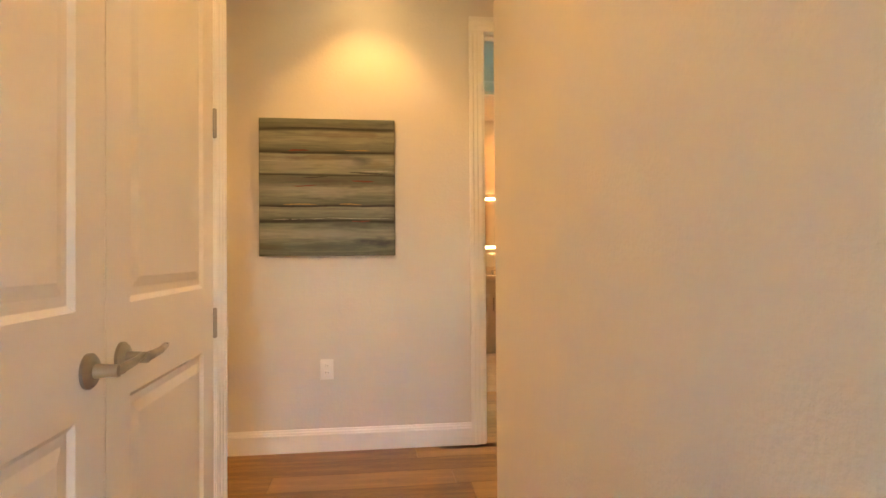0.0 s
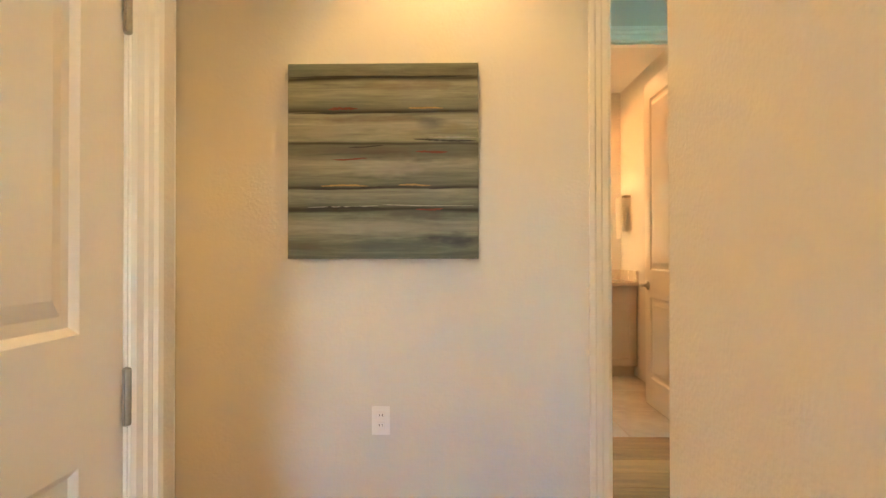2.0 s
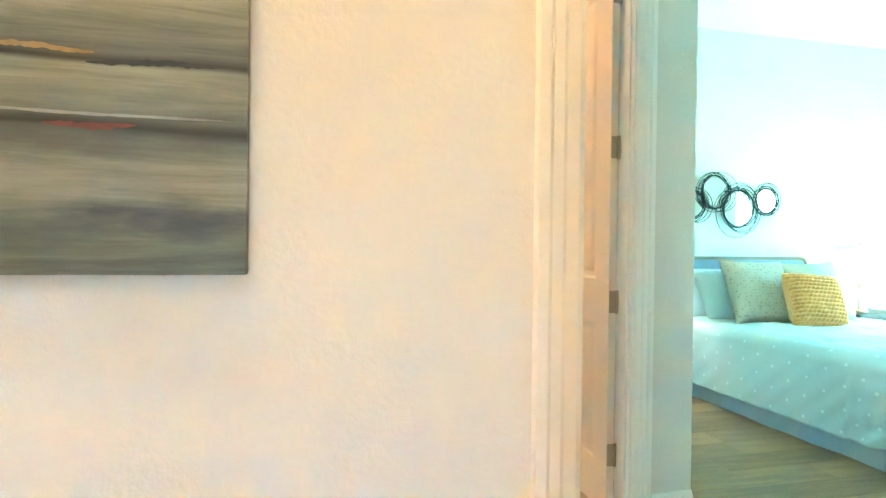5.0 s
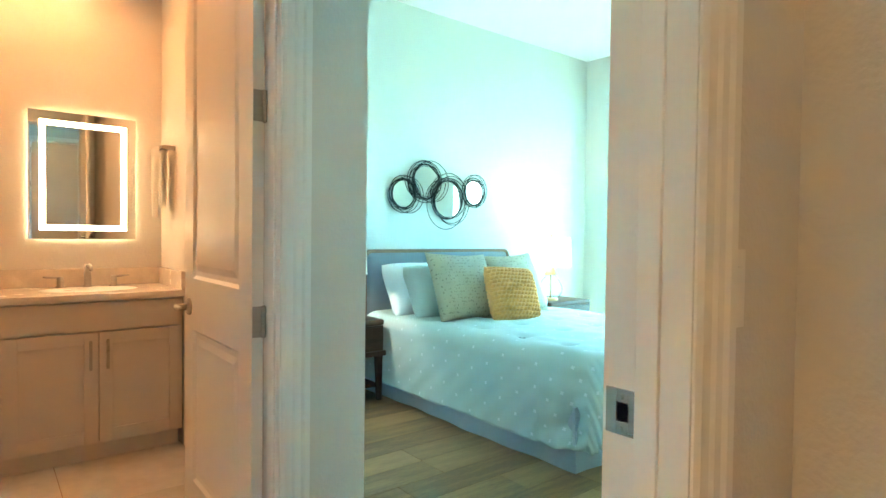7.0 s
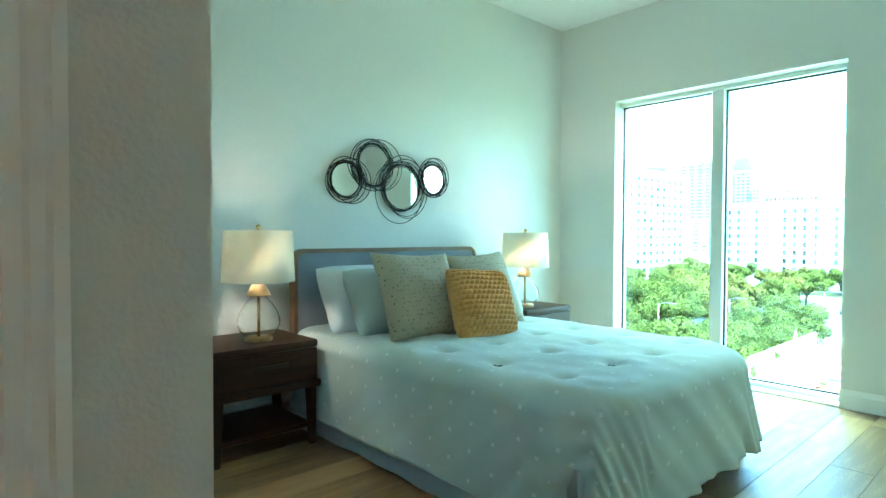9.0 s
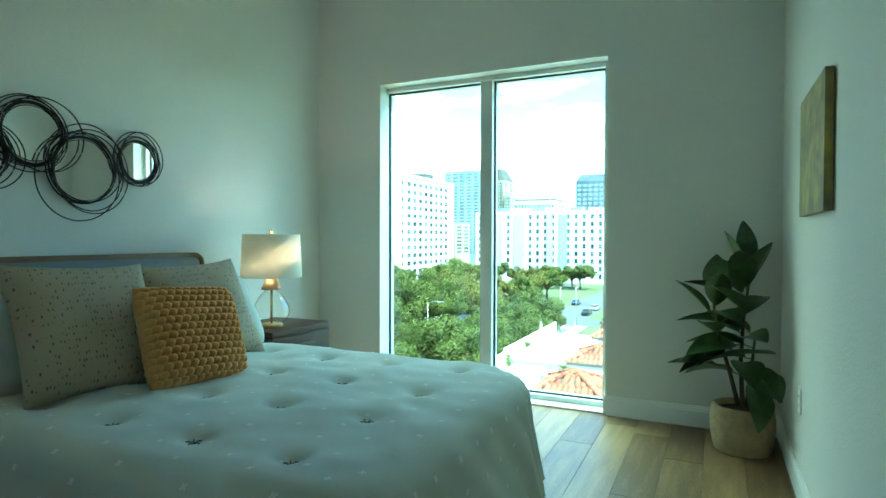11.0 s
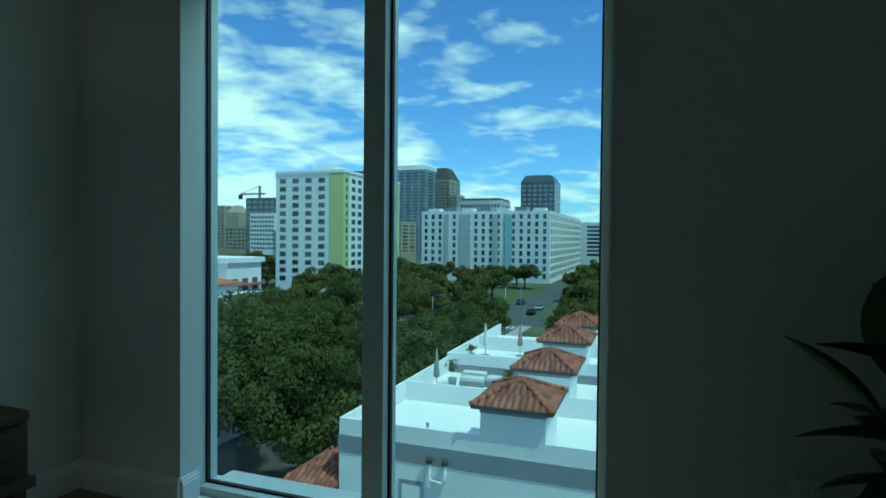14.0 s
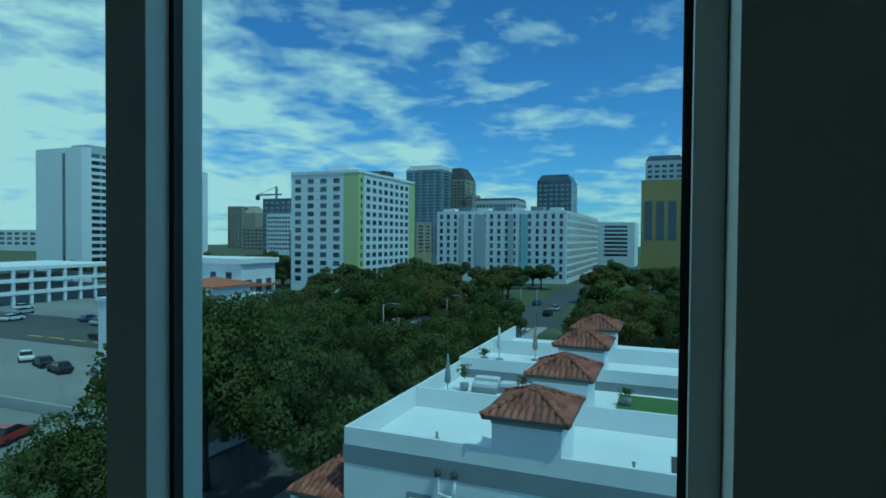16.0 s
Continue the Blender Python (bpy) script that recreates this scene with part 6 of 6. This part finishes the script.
def far_tower(label, d, t0, t1, top, mat, depth=30, win=None, cap=None, name="office_tower"):
    x = 5.2 + d
    y0, y1 = 4.6 + d * min(t0, t1), 4.6 + d * max(t0, t1)
    z = up_z(d, top)
    th = block(name, label, x, x + depth, y0, y1, z, mat)
    if win:
        cols, rows, wm = win
        zb = max(GZ + 2, up_z(d, -0.03))
        facade(th, "x", x, y0 + 0.5, y1 - 0.5, zb, z - 1.5, cols, rows, (y1 - y0) / cols * 0.62, (z - zb) / rows * 0.5, wm)
        if y0 > 30:
            facade(th, "y", y0, x + 0.5, x + depth - 0.5, zb, z - 1.5, max(2, cols // 2), rows, depth / max(2, cols // 2) * 0.6, (z - zb) / rows * 0.5, wm)
    if cap:
        m, ch, ins = cap
        bm = bmesh.new()
        a = [bm.verts.new(v) for v in ((x, y0, z), (x + depth, y0, z), (x + depth, y1, z), (x, y1, z))]
        i = ins
        b = [bm.verts.new(v) for v in ((x + i, y0 + i, z + ch), (x + depth - i, y0 + i, z + ch), (x + depth - i, y1 - i, z + ch), (x + i, y1 - i, z + ch))]
        for k in range(4):
            bm.faces.new((a[k], a[(k + 1) % 4], b[(k + 1) % 4], b[k]))
        bm.faces.new(b)
        part("roof_cap", bm, m, th, round_=False)
    return th


far_tower("tall blue glass tower with pale edges", 420, 0.398, 0.473, 0.128, TOWB, 32, (5, 26, TOWD), (TOWG, 4, 3))
far_tower("tan stone tower with a dark sloping crown", 440, 0.352, 0.392, 0.108, TAN, 26, (5, 24, WINDK), (ROOFDK, 10, 5))
far_tower("lower shoulder of the tan stone tower", 438, 0.338, 0.351, 0.080, TAN, 20, (2, 18, WINDK))
far_tower("low dark-roofed tower behind the white block", 340, 0.255, 0.333, 0.068, TOWG, 24, (12, 9, WINDK), (ROOFDK, 1.5, 1))
far_tower("dark glass office tower behind the block", 430, 0.160, 0.219, 0.100, TOWD, 30, (6, 16, TOWB), (TOWD, 5, 3))
far_tower("white office building with dark window bands", 390, 0.055, 0.115, 0.028, TOWW, 40, (1, 8, WINDK))
far_tower("gold-faced office building with dark strips", 255, -0.050, 0.046, 0.097, GOLD, 40, (5, 1, TOWD))
far_tower("grey tower behind the gold building", 330, -0.018, 0.040, 0.128, TOWG, 24, (5, 18, WINDK), (TOWD, 3, 2))
far_tower("brown tower between the blocks", 330, 0.45, 0.49, 0.030, TAN, 24, (5, 8, WINDK))
far_tower("tan tower far off downtown", 600, 0.865, 0.905, 0.065, TAN, 30, (4, 14, WINDK))
far_tower("dark glass block under construction downtown", 430, 0.735, 0.81, 0.080, TOWD, 30, (5, 10, TOWB))
far_tower("cream office block with rows of windows", 360, 0.738, 0.80, 0.048, TOWW, 30, (8, 8, WINDK))
far_tower("old stone church tower block", 520, 0.83, 0.862, 0.050, TAN, 20, None, (TAN, 8, 6))
far_tower("low tan stone block downtown", 480, 0.80, 0.865, 0.020, TAN, 30, (6, 6, WINDK))
far_tower("low blue glass block among trees", 340, 0.70, 0.742, 0.012, TOWB, 20, (3, 4, WINDK))
far_tower("white low block in the distance", 420, 1.50, 1.75, 0.012, TOWW, 30, (8, 3, WINDK))
# tower crane
cr = thing("tower_crane", (5.2 + 440, 4.6 + 440 * 0.775, GZ), "slender tower crane over the far roofs", "crane")
h = up_z(440, 0.105) - GZ
part("mast", boxes((-0.8, -0.8, 0, 0.8, 0.8, h)), STEEL, cr, round_=False)
part("jib", boxes((-0.6, -6, h - 8, 0.6, 22, h - 6.5)), STEEL, cr, round_=False)
part("counterweight", boxes((-1.2, 20, h - 12, 1.2, 23, h - 8.01)), ROOFDK, cr, round_=False)
part("tie", tube(bmesh.new(), [(0, 0, h), (0, 20, h - 6.6)], 0.25, steps=6), STEEL, cr)
# car park with open decks
th = block("parking_garage", "white open-sided parking garage", 98, 130, 164, 190, -14.2, TOWG)
for k in range(3):
    part("deck", boxes((96, 160, GZ + 3.2 * k + 2.6, 131, 191, GZ + 3.2 * k + 3.5)), TOWW, th, round_=False)
for k in range(8):
    part("post", boxes((96.2, 160.2 + 3.6 * k, GZ, 96.9, 160.9 + 3.6 * k, GZ + 9.0)), TOWW, th, round_=False)
    part("post", boxes((96.2 + 4.5 * k, 160.2, GZ, 96.9 + 4.5 * k, 160.9, GZ + 9.0)), TOWW, th, round_=False)
# nearer low white buildings
ORANGE = material("orange_roof_paint", (0.45, 0.12, 0.05), 0.7, var=0.2)
th = block("shop_building", "low white building with a flat roof and red awnings", 84, 93, 73, 92, -3.6, STUCCO)
part("cornice", boxes((83.5, 72.5, -3.6, 93.5, 92.5, -2.7)), DECKW, th, round_=False)
facade(th, "y", 73, 84.5, 92.5, -9.5, -5.5, 3, 1, 1.4, 2.2)
facade(th, "x", 84, 74, 91, -7.6, -4.4, 5, 1, 1.2, 1.8)
part("lower_wing", boxes((76, 71, GZ, 83.9, 82, -8.2)), STUCCO, th, round_=False)
part("awning", boxes((75, 70.5, -8.2, 84, 74, -7.8), (85, 71.5, -7.6, 92.5, 72.95, -7.3)), ORANGE, th, round_=False)
th = block("corner_building", "plain white flat-roofed building with an orange-roofed stair house", 56, 73.5, 57, 71, -7.0, STUCCO)
part("parapet", boxes((55.8, 57, -7.0, 56.1, 71, -6.6), (55.8, 71, -7.0, 73.5, 71.25, -6.6), (55.8, 56.75, -7.0, 73.5, 57, -6.6)), STUCCO, th, round_=False)
part("stair_house", boxes((61, 57.6, -7.0, 68, 63.6, -5.3)), STUCCO, th, round_=False)
part("stair_roof", hip_base(4.2, 3.7, 1.0), ORANGE, th, "orange painted hip roof", round_=False, loc=(64.5, 60.6, -5.16))
facade(th, "x", 61, 58.2, 63.2, -6.9, -5.4, 3, 1, 0.9, 1.3)
facade(th, "x", 56, 60.5, 69.5, -12.2, -9.8, 2, 1, 0.8, 1.8)

# ---- street furniture ----
for x, y, h in ((75, 41, 9), (104, 29, 9.5), (98, 40.6, 8), (118, 29.2, 8.5), (62, 72, 9), (95, 100, 10)):
    th = thing("street_lamp", (x, y, GZ), "grey steel street lamp with one arm", "street lamp", "street lamps")
    part("pole", tube(bmesh.new(), [(0, 0, 0), (0, 0, h)], 0.11, 0.07, 8), STEEL, th)
    part("arm", tube(bmesh.new(), [(0, 0, h - 0.1), (0, -1.0, h + 0.25), (0, -2.0, h + 0.2)], 0.05, steps=6), STEEL, th)
    part("lamp_head", boxes((-0.15, -2.5, h + 0.12, 0.15, -1.9, h + 0.26), bevel=0.03), STEEL, th)


def car_meshes():
    body = bmesh.new()
    prof = [(-2.2, 0.35), (-2.25, 0.75), (-2.1, 0.92), (-1.2, 1.0), (1.0, 0.98), (2.0, 0.85), (2.25, 0.65), (2.2, 0.35)]
    L = [body.verts.new((x, -0.88, z)) for x, z in prof]
    R = [body.verts.new((x, 0.88, z)) for x, z in prof]
    n = len(prof)
    for k in range(n):
        body.faces.new((L[k], L[(k + 1) % n], R[(k + 1) % n], R[k]))
    body.faces.new(L[::-1]); body.faces.new(R)
    bmesh.ops.recalc_face_normals(body, faces=body.faces[:])
    bmesh.ops.bevel(body, geom=body.edges[:], offset=0.07, segments=2, affect="EDGES")
    cab = bmesh.new()
    prof = [(-1.75, 0.98, 0.8), (-1.2, 1.42, 0.66), (0.2, 1.45, 0.66), (1.05, 0.98, 0.8)]
    L = [cab.verts.new((x, -w, z)) for x, z, w in prof]; R = [cab.verts.new((x, w, z)) for x, z, w in prof]
    for k in range(4):
        cab.faces.new((L[k], L[(k + 1) % 4], R[(k + 1) % 4], R[k]))
    cab.faces.new(L[::-1]); cab.faces.new(R)
    bmesh.ops.recalc_face_normals(cab, faces=cab.faces[:])
    roof = bmesh.new(); box(roof, -1.2, -0.62, 1.43, 0.2, 0.62, 1.48, 0.02, 1)
    wheel = bmesh.new(); lathe(wheel, [(0.0001, -0.1), (0.2, -0.11), (0.32, -0.1), (0.34, 0), (0.32, 0.1), (0.2, 0.11), (0.0001, 0.1)], 18)
    bmesh.ops.rotate(wheel, verts=wheel.verts[:], matrix=Matrix.Rotation(radians(90), 3, "X"))
    out = []
    for nm, b in (("body", body), ("cabin", cab), ("roof_panel", roof), ("wheel", wheel)):
        smooth(b)
        me = bpy.data.meshes.new(nm); b.to_mesh(me); b.free(); out.append(me)
    return out


CB, CC, CR, CW = car_meshes()
CC.materials.append(CARGL); CW.materials.append(RUBBER)
CARP = {c: material(c + "_car_paint", v, 0.3, var=0.05, bump=0) for c, v in (("white", (0.7, 0.7, 0.7)), ("black", (0.02, 0.02, 0.022)), ("silver", (0.4, 0.41, 0.42)), ("red", (0.35, 0.03, 0.03)), ("blue", (0.04, 0.07, 0.16)))}


def car(x, y, turn, colour):
    th = thing("parked_car", (x, y, GZ + 0.042), f"parked {colour} saloon car on the asphalt", "car", "parked cars", turn=turn)
    for nm, me, m in (("body", CB, CARP[colour]), ("roof_panel", CR, CARP[colour])):
        me2 = me.copy(); me2.materials.clear(); me2.materials.append(m)
        ob = new(nm, me2); ob.parent = th
    new("cabin", CC).parent = th
    for sx in (-1.35, 1.35):
        for sy in (-0.8, 0.8):
            w = new("wheel", CW); w.parent = th; w.location = (sx, sy, 0.34)


for x, y, a, c in ((60, 91, 60, "white"), (58.5, 85, 70, "black"), (57, 79.5, 75, "black"), (88, 112, 5, "silver"), (90, 103, 0, "black"), (90, 118, 4, "blue"), (84, 133, 8, "white"), (92, 142, 0, "silver"), (97, 150, 5, "white"), (76, 97, 80, "black"), (38, 58.5, 20, "red"),
                   (64, 31.3, 0, "black"), (72, 31.3, 0, "silver"), (86, 38.2, 0, "black"), (94, 38.2, 0, "silver"), (108, 38.2, 0, "white"), (140, 31.4, 0, "black"), (150, 31.4, 0, "silver"), (160, 38.3, 0, "blue"), (66, 2, 90, "black")):
    car(x, y, a, c)

# ---- trees ----


def leaf_cloud(clumps, per, size, seed):
    """Small leaf sprays scattered through clumps, facing outwards: one joined mesh."""
    rs = np.random.RandomState(seed)
    vs, ns = [], []
    for cx, cy, cz, r in clumps:
        d = rs.normal(size=(per, 3))
        d /= np.linalg.norm(d, axis=1)[:, None]
        c = np.array((cx, cy, cz)) + d * (r * rs.uniform(0.45, 1.12, (per, 1)) ** 0.6) * np.array((1, 1, 0.72))
        a = rs.normal(size=(per, 3)); a /= np.linalg.norm(a, axis=1)[:, None]
        b = np.cross(a, rs.normal(size=(per, 3))); b /= np.linalg.norm(b, axis=1)[:, None]
        flip = np.sum(np.cross(a, b) * d, axis=1) < 0
        b[flip] *= -1
        s = size * rs.uniform(0.6, 1.4, (per, 1))
        vs.append(np.stack([c - a * s, c - b * s * 0.55, c + a * s, c + b * s * 0.55], axis=1).reshape(-1, 3))
        nrm = d + np.array((0, 0, 0.4)) + 0.16 * rs.normal(size=(per, 3)) + 0.15 * np.cross(a, b)
        ns.append(np.repeat(nrm / np.linalg.norm(nrm, axis=1)[:, None], 4, axis=0))
    vs, ns = np.concatenate(vs), np.concatenate(ns)
    me = bpy.data.meshes.new("crown")
    me.from_pydata(vs.tolist(), [], np.arange(len(vs)).reshape(-1, 4).tolist())
    me.polygons.foreach_set("use_smooth", np.ones(len(me.polygons), dtype=bool))
    me.normals_split_custom_set_from_vertices(ns.tolist())
    return me


def tree_kind(h, spread, n_clumps, per, size, seed, mat):
    rnd = random.Random(seed)
    clumps = []
    for k in range(n_clumps):
        a = rnd.uniform(0, 2 * math.pi)
        q = math.sqrt(rnd.random())
        r = spread * q * 0.85
        top = h * (0.93 - 0.30 * q * q)
        z = rnd.uniform(h * 0.42 + 0.1 * h * q, top)
        clumps.append((r * math.cos(a), r * math.sin(a), z, rnd.uniform(0.16, 0.30) * spread))
    th = thing("oak_tree", (0, 0, -400), "spreading live oak with dense dark green leaves", "tree", "street trees")
    bm = bmesh.new()
    tube(bm, [(0, 0, -0.2), (0.1, 0.05, h * 0.15), (0.0, 0.15, h * 0.32), (0.1, 0.1, h * 0.5)], h * 0.032, h * 0.018, 9)
    part("trunk", bm, BARK, th, "dark grey trunk")
    for k in range(6):
        a = k * 1.05 + rnd.uniform(-.2, .2)
        e = spread * 0.7
        part("limb", tube(bmesh.new(), [(0, 0.1, h * rnd.uniform(0.24, 0.36)), (e * 0.4 * math.cos(a), e * 0.4 * math.sin(a), h * 0.48), (e * math.cos(a), e * math.sin(a), h * rnd.uniform(0.58, 0.75))], h * 0.014, h * 0.004, 6), BARK, th)
    me = leaf_cloud(clumps, per, size, seed)
    me.materials.append(mat)
    cr_ = new("crown", me); cr_.parent = th
    return th


NEAR = [tree_kind(13.0, 6.4, 62, 560, 0.15, 31, OAKLEAF), tree_kind(11.5, 5.6, 56, 520, 0.14, 32, OAKLEAF), tree_kind(12.0, 5.8, 56, 520, 0.14, 33, OLIVELEAF)]
FAR = [tree_kind(10.5, 5.6, 34, 170, 0.30, 41, OAKLEAF), tree_kind(9.0, 5.2, 30, 170, 0.30, 42, OAKLEAF), tree_kind(10.0, 5.4, 32, 170, 0.30, 43, OLIVELEAF)]
rt = random.Random(77)


def plant_tree(kinds, x, y, s=1.0):
    k = rt.choice(kinds)
    ob = copy_thing(k, Matrix.Translation((x, y, GZ)) @ Euler((0, 0, rt.uniform(0, 6.28))).to_matrix().to_4x4())
    s *= rt.uniform(0.92, 1.1)
    ob.scale = (s, s, s * rt.uniform(0.92, 1.06))
    return ob


for x, y in ((36, 25.5), (37, 35.5), (45, 41), (47, 26), (56, 43), (50, 50), (68, 44.5), (80, 44.5), (91, 45), (103, 45), (63, 52), (75, 54)):
    plant_tree(NEAR, x, y)
for x, y in ((114, 46), (85, 56), (97, 56), (110, 55), (122, 52)):
    plant_tree(FAR, x, y, 1.1)
plant_tree(NEAR, 28.5, 34.5, 0.72)
for x in (61, 71, 82):
    plant_tree(NEAR, x, 27.9, 0.88)
for i in range(5):
    for j in range(5):
        plant_tree(NEAR if i < 2 else FAR, 79 + 9.5 * i + rt.uniform(-2, 2), -24 + 8.5 * j + rt.uniform(-2, 2), 0.95)
n = 0
while n < 120:
    x, y = rt.uniform(82, 228), rt.uniform(-60, 190)
    if 27 < y < 43 or (75 < x < 124 and abs(y - 4.7 - (x - 5) * 0.22) < 7) or 119 < x < 135 or (62 < y < 90 and 70 < x < 122) or (y > 90 and x < 140) or (160 < x < 214 and 90 < y < 126) or (x < 100 and y > 45) or (x < 120 and y < 22 and x < 75) or y > 0.9 * x + 30:
        continue
    plant_tree(FAR, x, y, rt.uniform(0.8, 1.15))
    n += 1
for k in range(40):
    plant_tree(FAR, rt.uniform(140, 215), rt.uniform(130, 208), rt.uniform(0.8, 1.1))
for k in NEAR + FAR:
    for o in (*k.children_recursive, k):
        bpy.data.objects.remove(o)

# ---- floor pieces ----


def plank_mesh(L, w):
    bm = bmesh.new()
    box(bm, 0, 0, -0.012, L, w - 0.0014, 0.0, 0.0010, 1)
    me = bpy.data.meshes.new("plank")
    bm.to_mesh(me); bm.free(); me.materials.append(PLANK)
    return me


PLANK_W, LENS_ = 0.19, (0.9, 1.4, 1.9)
PLANKS = {L: plank_mesh(L, PLANK_W) for L in (0.35, *LENS_)}
rnd = random.Random(5)


def lay(x0, x1, y0, y1):
    y = y0
    while y < y1 - 0.01:
        x = x0 - rnd.uniform(0.0, 0.3)
        while x < x1:
            L = rnd.choice(LENS_)
            if x + L > x1 + 0.36:
                L = 0.35 if x + 0.9 > x1 + 0.36 else 0.9
            if x + L > x0 - 0.3:
                ob = new("plank", PLANKS[L])
                ob.parent = FLOOR
                ob.location = (x, y, 0.0)
            x += L + 0.002
        y += PLANK_W


lay(0.4, 5.92, 3.36, 7.05)
lay(-0.69, 0.3, -0.63, 2.3)
lay(-1.3, 1.5, 2.3, 3.36)


def tile_mesh(w, h):
    bm = bmesh.new()
    box(bm, 0, 0, -0.006, w - 0.003, h - 0.003, 0.002, 0.001, 1)
    me = bpy.data.meshes.new("tile")
    bm.to_mesh(me); bm.free(); me.materials.append(TILE)
    return me


TL = tile_mesh(0.6, 0.6)
for i in range(4):
    for j in range(4):
        ob = new("tile", TL)
        ob.parent = BATHFL
        ob.location = (-0.84 + 0.6 * i, 4.70 + 0.6 * j, 0.0)
